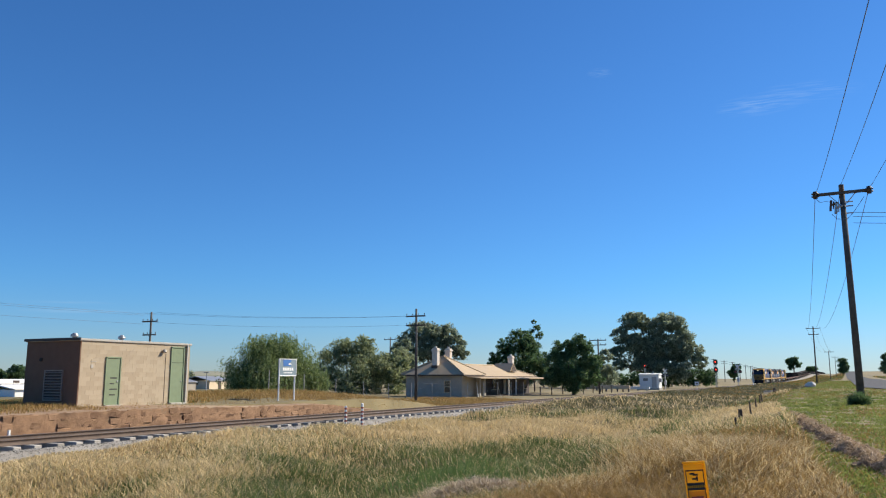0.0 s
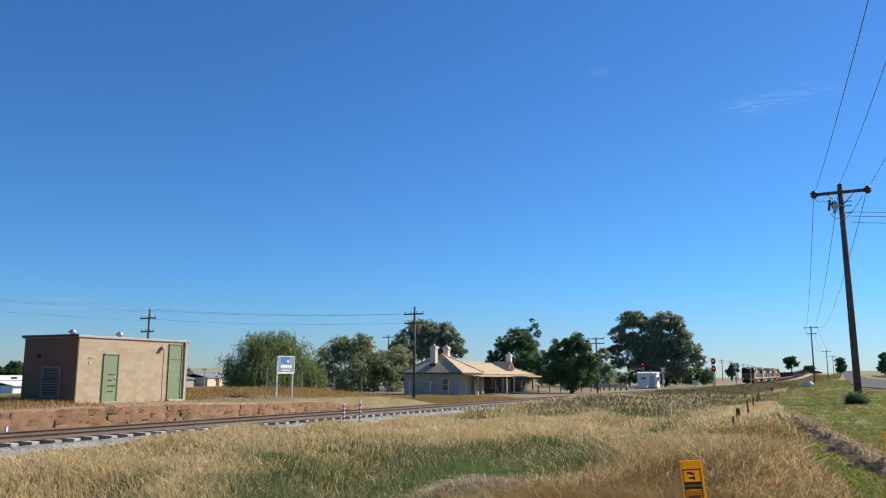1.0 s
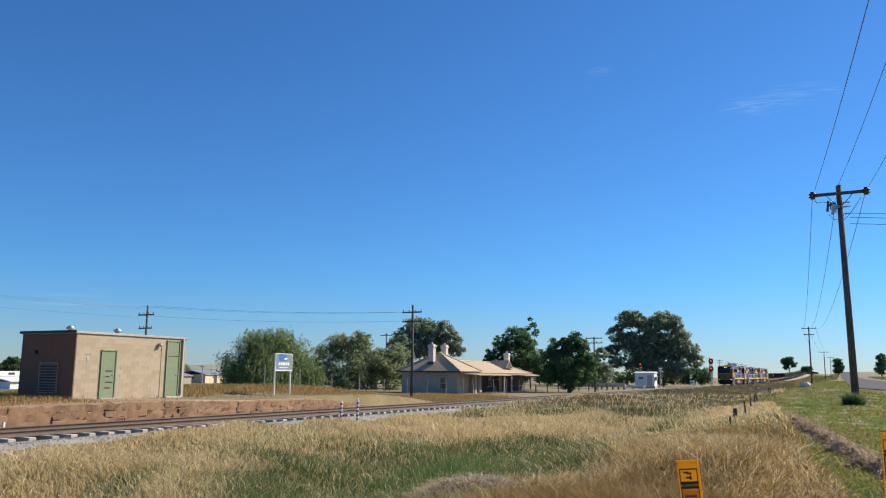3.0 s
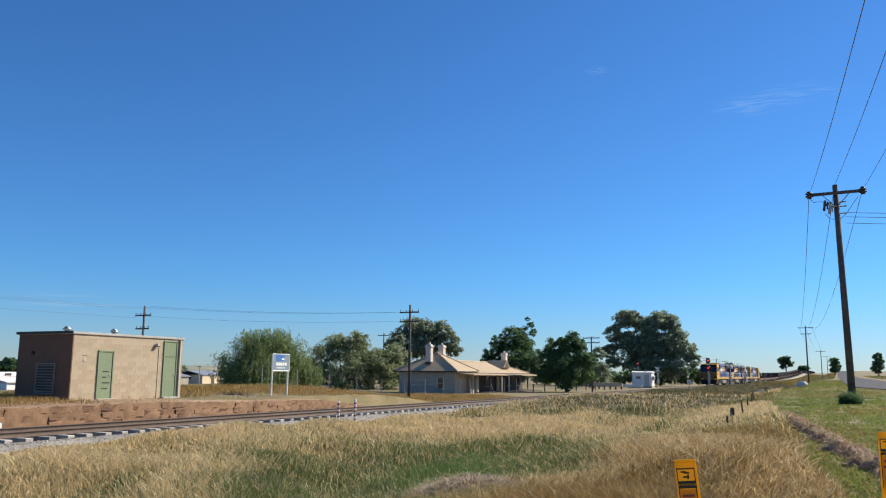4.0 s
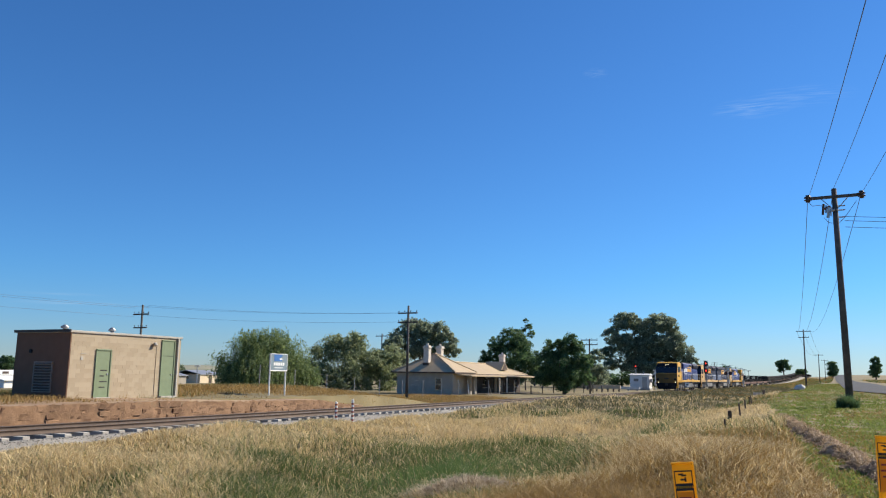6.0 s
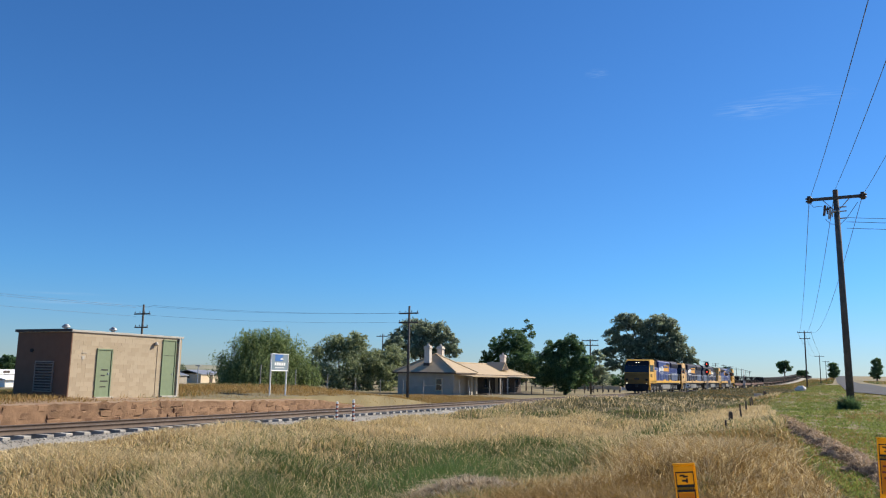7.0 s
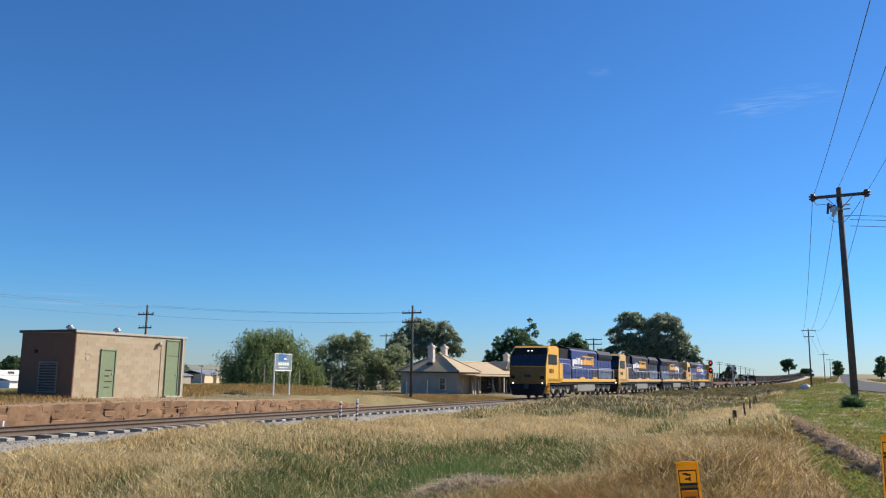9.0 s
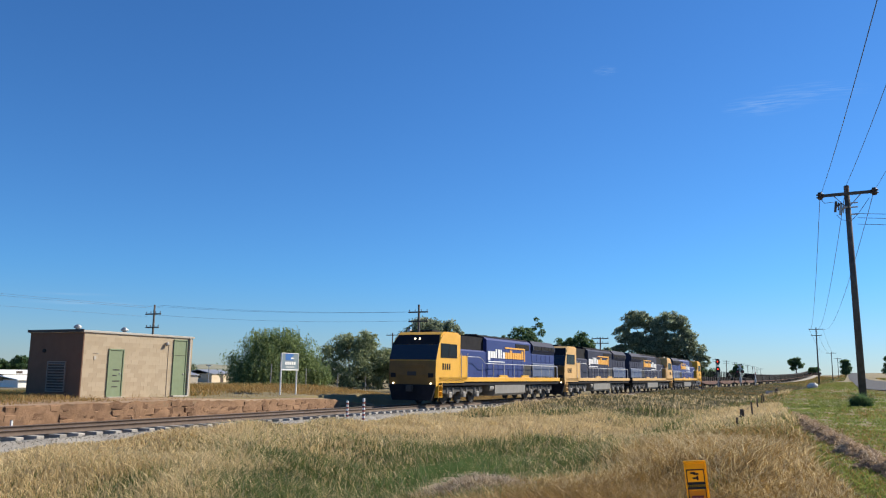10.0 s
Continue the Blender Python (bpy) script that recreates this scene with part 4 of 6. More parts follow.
def build_gondola():
    t = tagged(new("open_wagon"), "dark low-sided open steel wagon", "wagon", "wagons of the train")
    body = part("body", box(B(), 0.5, 18.5, -1.36, 1.36, 0.98, 2.42, 0.02), "wagon_black", t)
    part("load", prism(B(), [(-1.2, 2.42), (1.2, 2.42), (0.7, 2.62), (-0.7, 2.62)], "x", 0.8, 18.2), "wagon_black", t, "dark bulk load")
    for k in range(12):
        for y in (-1.40, 1.36):
            part("rib", box(B(), 0.7 + k * 1.58, 0.84 + k * 1.58, y, y + 0.04, 1.0, 2.4), "wagon_black", body)
    for y in (-1.42, 1.36):
        part("top_rail", box(B(), 0.5, 18.5, y, y + 0.06, 2.38, 2.48, 0.01), "wagon_black", body)
        part("side_sill", box(B(), 0.5, 18.5, y, y + 0.06, 0.86, 1.02, 0.01), "wagon_red", t)
    for x in (-0.1, 18.5):
        part("coupler", box(B(), x, x + 0.6, -0.1, 0.1, 0.78, 0.98, 0.02), "bogie", t)
    wheelset(t, 3.0); wheelset(t, 16.0)
    return t


LOCO_LENGTH, WAGON_LENGTH = 22.0, 19.2
train = []       # thing, distance behind the train's front, turned round
loco = build_locomotive()
train.append((loco, 0.0, False))
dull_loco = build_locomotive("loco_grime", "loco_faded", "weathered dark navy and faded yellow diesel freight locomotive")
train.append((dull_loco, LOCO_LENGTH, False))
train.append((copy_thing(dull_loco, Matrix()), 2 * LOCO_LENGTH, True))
train.append((copy_thing(loco, Matrix()), 3 * LOCO_LENGTH, True))
flat = build_flat_wagon()
gond = build_gondola()
place = 4 * LOCO_LENGTH
for i in range(30):
    src = flat if i in (0, 1, 2, 3) else gond
    first = i in (0, 4)
    train.append((src if first else copy_thing(src, Matrix()), place, False))
    place += WAGON_LENGTH


def motions():
    """The train comes down the line at a steady 19.1 m/s."""
    for ob, back, turned in train:
        rows = []
        for k in range(0, 21):
            t = k * 0.5
            s = 38.2 + 19.13 * (10 - t) + back
            length = 21.7 if ob.name.startswith("loco") else 19.0
            z0, z1 = float(track_z(s)), float(track_z(s + length))
            tilt = -math.degrees(math.atan2(z1 - z0, length))
            if turned:
                rows.append((t, pose(s + length, U_TRACK, z1, 0, -tilt, 180)))
            else:
                rows.append((t, pose(s, U_TRACK, z0, 0, tilt, 0)))
        walk(ob, rows)


# ---- station house ----
def gable_free_roof(bm, x0, x1, y0, y1, ze, zr, inset):
    """A hipped roof with a ridge along x; inset: from each end to the ridge."""
    ym = (y0 + y1) / 2
    e = [bm.verts.new(p) for p in ((x0, y0, ze), (x1, y0, ze), (x1, y1, ze), (x0, y1, ze))]
    d = [bm.verts.new((v.co.x, v.co.y, ze - 0.14)) for v in e]
    r = [bm.verts.new((x0 + inset, ym, zr)), bm.verts.new((x1 - inset, ym, zr))]
    for f in ((e[0], e[1], r[1], r[0]), (e[2], e[3], r[0], r[1]), (e[1], e[2], r[1]), (e[3], e[0], r[0]), (d[3], d[2], d[1], d[0])):
        bm.faces.new(f)
    for i in range(4):
        bm.faces.new((d[i], d[(i + 1) % 4], e[(i + 1) % 4], e[i]))
    return bm


def build_house():
    h = thing("station_house", (84.0, 40.0, -0.55), "old single-storey station house with hipped iron roof and chimneys", "house")
    part("wall", box(B(), 0, 4.9, 0, 7.4, 0, 2.6), "house_wall", h, "pale grey rendered walls")
    # the verandah's shade on this wall is put into its dark colour
    part("wall", box(B(), 4.9, 23.6, 0.6, 7.0, 0, 2.35), "house_dark", h, "timber wall coloured dark for the verandah's shade")
    roof = part("roof", gable_free_roof(B(), -0.45, 6.0, -0.45, 7.85, 2.62, 4.80, 3.1), "iron_roof", h, "cream iron hipped roof")
    roof2 = part("roof", gable_free_roof(B(), 4.4, 24.4, -0.3, 7.7, 2.42, 3.90, 4.0), "iron_roof", h, "cream iron hipped roof")
    top0, top1 = (2.65, 3.7, 4.84), (2.9, 3.7, 4.84)
    for a, b in (((-0.45, -0.45, 2.66), top0), ((6.0, -0.45, 2.66), top1), ((-0.45, 7.85, 2.66), top0), (top0, top1)):
        part("ridge_cap", rod(B(), a, b, 0.09, 0.09, 6), "iron_roof", roof)
    for a, b in (((24.4, -0.3, 2.46), (20.4, 3.7, 3.94)), ((8.4, 3.7, 3.94), (20.4, 3.7, 3.94)), ((4.4, -0.3, 2.46), (8.4, 3.7, 3.94))):
        part("ridge_cap", rod(B(), a, b, 0.08, 0.08, 6), "iron_roof", roof2)
    part("gutter", box(B(), -0.55, -0.45, -0.55, 7.95, 2.46, 2.60), "house_dark", roof)
    part("gutter", box(B(), -0.45, 5.4, -0.55, -0.45, 2.46, 2.60), "house_dark", roof)
    part("gablet", prism(B(), [(17.2, 3.1), (19.8, 3.1), (18.5, 4.2)], "y", 0.9, 3.6), "iron_roof", roof2)
    part("gablet_face", prism(B(), [(17.5, 3.12), (19.5, 3.12), (18.5, 4.05)], "y", 0.86, 0.9), "house_dark", roof2, "dark gablet louvre")
    for x, y, z0, z1 in ((1.0, 3.9, 3.2, 5.75), (4.6, 4.0, 3.4, 5.8), (20.0, 1.9, 3.0, 5.25)):
        ch = part("chimney", box(B(), x - 0.34, x + 0.34, y - 0.34, y + 0.34, z0, z1, 0.02), "chimney", h, "pale brick chimney")
        part("chimney_cap", box(B(), x - 0.42, x + 0.42, y - 0.42, y + 0.42, z1 - 0.34, z1 - 0.14, 0.02), "chimney", ch)
        part("chimney_base", box(B(), x - 0.40, x + 0.40, y - 0.40, y + 0.40, z0, z0 + 0.5, 0.02), "house_dark", ch)
        part("chimney_pot", rod(B(), (x, y, z1), (x, y, z1 + 0.25), 0.17, 0.14, 10), "chimney", ch)
    bm = B()
    v = [bm.verts.new(p) for p in ((0.4, 0.0, 2.42), (24.0, 0.4, 2.40), (24.6, -2.4, 2.18), (0.8, -2.1, 2.24))]
    w = [bm.verts.new(q.co - Vector((0, 0, 0.09))) for q in v]
    bm.faces.new(v[::-1]); bm.faces.new(w)
    for i in range(4):
        bm.faces.new((v[i], v[(i + 1) % 4], w[(i + 1) % 4], w[i]))
    bmesh.ops.recalc_face_normals(bm, faces=bm.faces)
    part("verandah_roof", bm, "iron_roof", h, "low iron verandah roof")
    for x in (9.5, 12.0):
        part("verandah_post", box(B(), x - 0.08, x + 0.08, -2.05, -1.9, 0, 2.14, 0.01), "chimney", h)
    part("verandah_beam", box(B(), 4.7, 24.2, -2.08, -1.94, 2.02, 2.12), "house_dark", h)
    # cream pillars toned down to the wall's grey to look shaded
    for x in (3.6, 5.0):
        part("porch_pillar", box(B(), x - 0.24, x + 0.24, -0.75, -0.30, 0, 2.35, 0.02), "house_wall", h, "porch pillar toned to grey for the porch's shade")
    part("verandah_floor", box(B(), 4.8, 24.0, -2.2, 0.6, -0.1, 0.10), "fence_wood", h)
    part("gutter", box(B(), 6.1, 24.4, -0.40, -0.30, 2.30, 2.44), "house_dark", roof2)
    part("brace", rod(B(), (2.6, -0.9, 0.0), (3.3, -0.4, 1.7), 0.05, 0.05, 6), "white_paint", h)
    win = part("window", box(B(), -0.05, 0.0, 1.5, 2.2, 0.55, 1.85), "glass_dark", h)
    bm = B()
    for q in ((1.42, 1.5, 0.47, 1.93), (2.2, 2.28, 0.47, 1.93), (1.5, 2.2, 1.85, 1.93), (1.5, 2.2, 0.47, 0.55), (1.5, 2.2, 1.17, 1.23)):
        box(bm, -0.08, 0.0, *q)
    part("window_frame", bm, "house_cream", win)
    for x in (7.0, 14.0):
        part("door", box(B(), x, x + 0.9, 0.55, 0.6, 0.12, 2.1), "house_cream", h, "faded cream door")
    for x in (10.3, 18.0, 21.4):
        win = part("window", box(B(), x, x + 1.0, 0.55, 0.6, 0.8, 2.0), "glass_dark", h)
        part("window_sill", box(B(), x - 0.1, x + 1.1, 0.48, 0.6, 0.72, 0.8), "house_cream", win)


build_house()


# ---- trees ----
def leaves(name, c, size, rng, material, outward, hang=0.0):
    """One small four-sided leaf spray at each centre, turned at random."""
    n = len(c)
    a = rng.normal(size=(n, 3))
    a /= np.linalg.norm(a, axis=1)[:, None]
    nrm = outward * 0.7 + rng.normal(size=(n, 3)) * 0.6
    nrm /= np.linalg.norm(nrm, axis=1)[:, None]
    a = a - (a * nrm).sum(1)[:, None] * nrm
    a[:, 2] -= hang
    a /= np.linalg.norm(a, axis=1)[:, None]
    b = np.cross(nrm, a)
    b /= np.linalg.norm(b, axis=1)[:, None]
    l = size * rng.uniform(0.6, 1.4, (n, 1))
    w = l * (0.5 if hang < 0.5 else 0.36)
    v = np.stack([c - a * l, c + b * w - a * l * 0.1, c + a * l, c - b * w + a * l * 0.15], 1).reshape(-1, 3)
    return sheet(name, v, np.arange(4 * n).reshape(n, 4), material)


def build_tree(name, at, turn, label, lobes, material, count, size, seed, trunk=0.25, hang=0.0, group="trees"):
    """lobes: (x, y, z, radius) from the base. Each lobe is a cloud of sprays, thinner inside."""
    rng = np.random.default_rng(seed)
    t = thing(name, at, label, "tree", group, turn)
    lo = np.array(lobes, float)
    share = lo[:, 3] ** 2 / (lo[:, 3] ** 2).sum()
    cs, outs = [], []
    for (x, y, z, r), w in zip(lo, share):
        k = max(14, int(16 + 15 * r))
        d = rng.normal(size=(k, 3))
        d /= np.linalg.norm(d, axis=1)[:, None]
        cen = np.array([x, y, z]) + d * r * (rng.uniform(0.15, 1.0, (k, 1)) ** 0.5) * np.array([1, 1, 0.85])
        m = int(count * w / k) + 1
        for q in cen:
            if hang > 0.5:
                # strands that hang from the clump
                k2 = max(2, m // 22)
                top = q + rng.normal(0, 0.16 * r, (k2, 3)) * np.array([1.3, 1.3, 0.6])
                drop = rng.uniform(0.5, 1.5, k2) * r
                i = np.repeat(np.arange(k2), 22)
                f = rng.uniform(0, 1, len(i))
                p = top[i] + rng.normal(0, 0.05, (len(i), 3))
                p[:, 2] -= f * drop[i]
                p[:, :2] += (p[:, :2] - np.array([x, y])) * (0.10 * np.sin(f * 3.0))[:, None]
                cs.append(p)
                outs.append(rng.normal(size=p.shape) * 0.4 + (q - np.array([x, y, z])) / r)
                continue
            p = rng.normal(size=(m, 3))
            p /= np.linalg.norm(p, axis=1)[:, None]
            rad = 0.34 * r * rng.uniform(0.5, 1.25)
            o = p * (rng.uniform(0, 1, (m, 1)) ** 0.5) * rad
            o[:, 2] *= 0.75
            cs.append(q + o)
            outs.append(p * 0.5 + (q - np.array([x, y, z])) / r)
    c, o = np.concatenate(cs), np.concatenate(outs)
    keep = c[:, 2] > 0.15
    crown = new("crown", leaves("crown", c[keep], size, rng, material, o[keep], hang))
    crown.parent = t
    rr = random.Random(seed)
    bm = B()
    top = float(np.percentile(c[:, 2], 35))
    pts = [Vector((0, 0, -0.3)), Vector((rr.uniform(-0.2, 0.2), 0, top * 0.4)), Vector((rr.uniform(-0.3, 0.3), rr.uniform(-0.2, 0.2), top))]
    rod(bm, pts[0], pts[1], trunk, trunk * 0.75, 9)
    rod(bm, pts[1], pts[2], trunk * 0.75, trunk * 0.5, 8)
    part("trunk", bm, "bark", t)
    bm = B()
    for x, y, z, r in lobes:
        q = Vector((x, y, z))
        mid = pts[1].lerp(q, 0.5) + Vector((0, 0, -0.15 * r))
        rod(bm, pts[1], mid, trunk * 0.45, trunk * 0.28, 6)
        rod(bm, mid, q, trunk * 0.28, trunk * 0.08, 6)
    part("limb", bm, "bark", t)
    return t


def head_turn(x, y):
    return math.degrees(math.atan2(y, x)) - 90


def trees():
    spec = [
        ("willow_tree", (58.2, 46.4, 0.1), "drooping green willow-like tree behind the name board", [(-2.7, 0, 2.4, 1.6), (-1.4, 0, 3.7, 1.7), (0.4, 0.3, 4.1, 1.6), (1.6, 0, 3.4, 1.5), (2.8, 0, 2.2, 1.4), (0, -1, 2.2, 2.3), (3.5, 0, 1.4, 1.0), (-3.3, 0, 1.5, 1.0)], "leaf_willow", 27000, 0.11, 0.9, 0.3),
        ("olive_tree", (85.0, 56.0, -0.5), "dense olive green tree beyond the wire fence", [(-3.6, 0, 2.4, 1.9), (-2.4, 0, 4.3, 1.8), (0.2, 1, 5.1, 1.9), (1.7, 0.4, 4.6, 1.8), (2.2, -0.5, 2.9, 2.2), (3.9, 0, 3.4, 1.7), (0, -1.5, 2.1, 2.3), (5.4, 0, 3.0, 1.7), (6.2, 0.5, 4.4, 1.6), (-3.6, 0, 0.9, 1.3), (-0.6, -1, 0.8, 1.4), (2.6, -0.5, 0.9, 1.4), (5.6, 0, 1.0, 1.3), (-0.8, 1, 5.6, 1.5), (1.6, 1, 6.0, 1.4)], "leaf_olive", 12000, 0.17, 0.3, 0.3),
        ("gum_tree", (111.6, 58.3, -0.5), "tall eucalyptus with rounded grey-green crown behind the house", [(-3.6, 0, 7.3, 1.7), (-1.9, 0, 9.0, 1.8), (0.6, 0, 8.9, 1.7), (2.4, 0, 8.4, 1.7), (3.9, 0, 7.0, 1.6), (4.5, 0, 5.6, 1.2), (-4.3, 0, 5.2, 1.5), (-1.2, 0, 6.3, 2.2), (1.6, 0, 6.2, 2.0)], "leaf_gum", 10000, 0.20, 0.2, 0.35),
        ("gum_tree", (102.0, 59.5, -0.5), "slender blue-green eucalyptus beyond the wire fence", [(-2.2, 0, 2.4, 1.5), (-0.6, 0, 4.2, 1.5), (0.6, 0, 5.8, 1.3), (1.8, 0, 4.4, 1.4), (2.8, 0, 2.6, 1.6), (0.4, 0, 1.8, 1.6), (1.6, 0, 6.6, 0.9)], "leaf_gum", 8000, 0.18, 0.4, 0.22),
        ("dark_tree", (118.5, 46.9, -0.5), "dark green spreading tree beside the house", [(-2.6, 0, 4.4, 1.0), (-1.3, 0, 5.8, 1.3), (0.6, 0, 6.8, 1.3), (1.6, 0, 5.9, 1.4), (0, 0, 4.3, 1.9), (2.4, 0, 4.2, 1.4), (-1.5, 0, 3.0, 1.5), (1.0, 0, 2.4, 1.8), (3.5, 0, 3.4, 1.4), (4.4, 0, 2.2, 1.4), (-3.0, 0, 3.4, 0.8)], "leaf_dark", 12000, 0.17, 0.1, 0.25),
        ("pine_tree", (125.0, 46.2, -0.5), "thin dark conifer tip above the trees", [(0, 0, 9.2, 0.35), (0.5, 0, 8.4, 0.5), (-0.45, 0, 7.9, 0.45), (0.75, 0, 7.4, 0.55), (-0.5, 0, 6.8, 0.6), (0, 0, 5.8, 0.9), (0, 0, 4.4, 1.1)], "leaf_dark", 2600, 0.13, 0.0, 0.14),
        ("dark_tree", (102.3, 32.4, -0.5), "dense dark green tree beside the house", [(-2.6, 0, 4.2, 1.4), (-1.0, 0, 5.4, 1.6), (0.6, 0, 6.1, 1.5), (1.7, 0, 5.6, 1.2), (2.2, 0, 3.9, 1.4), (0, 0, 3.2, 2.3), (2.6, 0, 1.9, 1.2), (-2.3, 0, 2.2, 1.6), (0.5, -0.8, 1.6, 1.8)], "leaf_dark", 12000, 0.16, 0.1, 0.3),
        ("small_gum_tree", (138.5, 39.6, -0.5), "small grey-green tree behind the poles", [(-1.4, 0, 3.0, 1.3), (0.2, 0, 4.7, 1.4), (1.5, 0, 5.6, 1.2), (1.8, 0, 3.4, 1.4), (0.2, 0, 2.3, 1.6)], "leaf_gum", 4500, 0.2, 0.2, 0.2),
        ("big_gum_tree", (180.0, 38.4, -0.5), "very large eucalyptus with broad lobed crown", [(-8.0, 0, 7.4, 1.7), (-7.0, 0, 11.0, 1.9), (-4.6, 0, 13.8, 2.1), (-2.6, 0, 14.0, 2.0), (0.2, 0, 12.2, 2.6), (3.2, 0, 13.6, 2.4), (5.2, 0, 13.2, 2.0), (6.4, 0, 10.6, 2.2), (8.4, 0, 7.4, 2.3), (9.7, 0, 5.4, 1.6), (4.2, 0, 8.4, 3.2), (0, 0, 8.2, 3.4), (-4.2, 0, 9.0, 2.8), (0.8, -1, 4.6, 3.0), (5.4, -1, 4.0, 2.8), (-7.4, 0, 4.9, 1.6), (-3.6, 0, 5.0, 2.0)], "leaf_gum", 26000, 0.26, 0.2, 0.6),
        ("round_bush", (263.5, 39.7, -0.3), "small round roadside tree", [(-0.4, 0, 3.0, 1.6), (0.8, 0, 2.6, 1.5), (0, 0, 1.6, 1.5)], "leaf_gum", 2200, 0.24, 0.1, 0.2),
        ("round_bush", (300.0, 36.0, 0.3), "small round roadside tree", [(-0.6, 0, 3.4, 1.6), (0.8, 0, 4.4, 1.6), (0, 0, 2.0, 1.5)], "leaf_dark", 2200, 0.26, 0.1, 0.2),
        ("far_tree", (440.7, 23.9, 4.2), "dark wind-shaped tree on the rise", [(-1.6, 0, 5.2, 2.0), (0.2, 0, 6.0, 1.9), (1.9, 0, 4.0, 1.6), (-1.4, 0, 2.8, 1.6)], "leaf_dark", 3000, 0.34, 0.0, 0.35),
        ("far_tree", (470.0, 17.0, 4.2), "dark rounded tree on the rise", [(-1.2, 0, 2.0, 1.6), (1.0, 0, 2.0, 1.7)], "leaf_dark", 1500, 0.34, 0.0, 0.3),
        ("far_tree", (395.5, 1.5, 3.4), "upright dark tree beside the road", [(0, 0, 5.0, 1.9), (0.2, 0, 3.2, 2.0), (-0.2, 0, 1.6, 1.8)], "leaf_dark", 2800, 0.3, 0.0, 0.3),
        ("far_tree", (346.0, -13.4, 2.6), "upright dark tree beside the road", [(0, 0, 6.6, 1.6), (0.2, 0, 4.4, 2.0), (-0.2, 0, 2.4, 2.0)], "leaf_dark", 2800, 0.3, 0.0, 0.3),
        ("far_tree", (200.0, 200.0, -0.3), "distant bushy tree beyond the hut", [(-2, 0, 3.0, 2.0), (1, 0, 3.6, 2.2), (3, 0, 2.4, 1.7)], "leaf_gum", 2600, 0.3, 0.0, 0.3),
        ("far_tree", (112.0, 160.0, -0.3), "distant bushy tree beyond the hut", [(-2, 0, 2.4, 1.7), (1, 0, 3.0, 1.9), (4, 0, 2.2, 1.5)], "leaf_dark", 2600, 0.3, 0.0, 0.3),
        ("low_bush", (215.0, 72.0, -0.5), "low distant bushes beyond the big tree", [(-4, 0, 1.6, 1.8), (0, 0, 2.2, 2.2), (4, 0, 1.8, 1.9)], "leaf_gum", 2600, 0.26, 0.0, 0.2),
        ("low_bush", (250.0, 68.0, -0.5), "low distant bushes beyond the big tree", [(-4, 0, 1.6, 1.8), (0, 0, 2.4, 2.2), (4, 0, 1.6, 1.9)], "leaf_dark", 2600, 0.26, 0.0, 0.2),
        ("low_bush", (185.0, 66.0, -0.5), "low distant bushes beyond the sheds", [(-4, 0, 1.8, 2.0), (0, 0, 2.6, 2.2), (4, 0, 2.2, 2.0)], "leaf_gum", 2600, 0.24, 0.0, 0.2),
        ("low_bush", (188.0, 37.0, -0.5), "dark shrubs beneath the large eucalyptus", [(-9, 0, 1.6, 2.0), (-6, 0, 2.4, 2.2), (-3, 0, 2.0, 2.2), (0, 0, 2.4, 2.4), (3, 0, 2.2, 2.3), (6, 0, 2.4, 2.2), (9, 0, 2.0, 2.0)], "leaf_dark", 6000, 0.24, 0.0, 0.2),
        ("low_bush", (176.0, 53.0, -0.5), "dark shrubs behind the pale sheds", [(-7, 0, 2.6, 2.4), (-3, 0, 3.4, 2.6), (1, 0, 3.0, 2.6), (5, 0, 2.6, 2.4)], "leaf_gum", 5000, 0.24, 0.0, 0.2),
        ("low_bush", (160.0, 48.0, -0.5), "grey-green shrubs behind the loading bank", [(-6, 0, 2.2, 2.2), (-3, 0, 3.4, 2.4), (0, 0, 4.2, 2.2), (3, 0, 3.0, 2.2), (5, 0, 1.8, 1.8)], "leaf_gum", 5000, 0.22, 0.0, 0.2),
        ("low_bush", (130.0, 66.0, -0.5), "low bushes behind the station house", [(-4, 0, 1.4, 1.8), (0, 0, 1.8, 2.0), (4, 0, 1.6, 1.9)], "leaf_olive", 2600, 0.2, 0.0, 0.2),
        ("low_bush", (108.0, 72.0, -0.5), "low bushes behind the wire fence", [(-4, 0, 1.2, 1.6), (0, 0, 1.7, 1.9), (4, 0, 1.4, 1.7)], "leaf_olive", 2600, 0.18, 0.0, 0.2),
        ("far_tree", (122.0, 164.0, -0.3), "distant bushy tree beyond the hut", [(-2, 0, 2.2, 1.7), (1, 0, 2.6, 1.9)], "leaf_gum", 2000, 0.3, 0.0, 0.3),
    ]
    for i, (name, at, label, lobes, mat, n, size, hang, trunk) in enumerate(spec):
        k = 1.17 if "beside the house" in label and at[0] > 110 or name == "pine_tree" else 1.0
        build_tree(name, at, head_turn(at[0], at[1]), label, [(x * k, y * k, z * k * 1.06, r * 1.14 * k) for x, y, z, r in lobes], mat, int(n * 2.6), size * 0.82, 20 + i, trunk, hang)


trees()


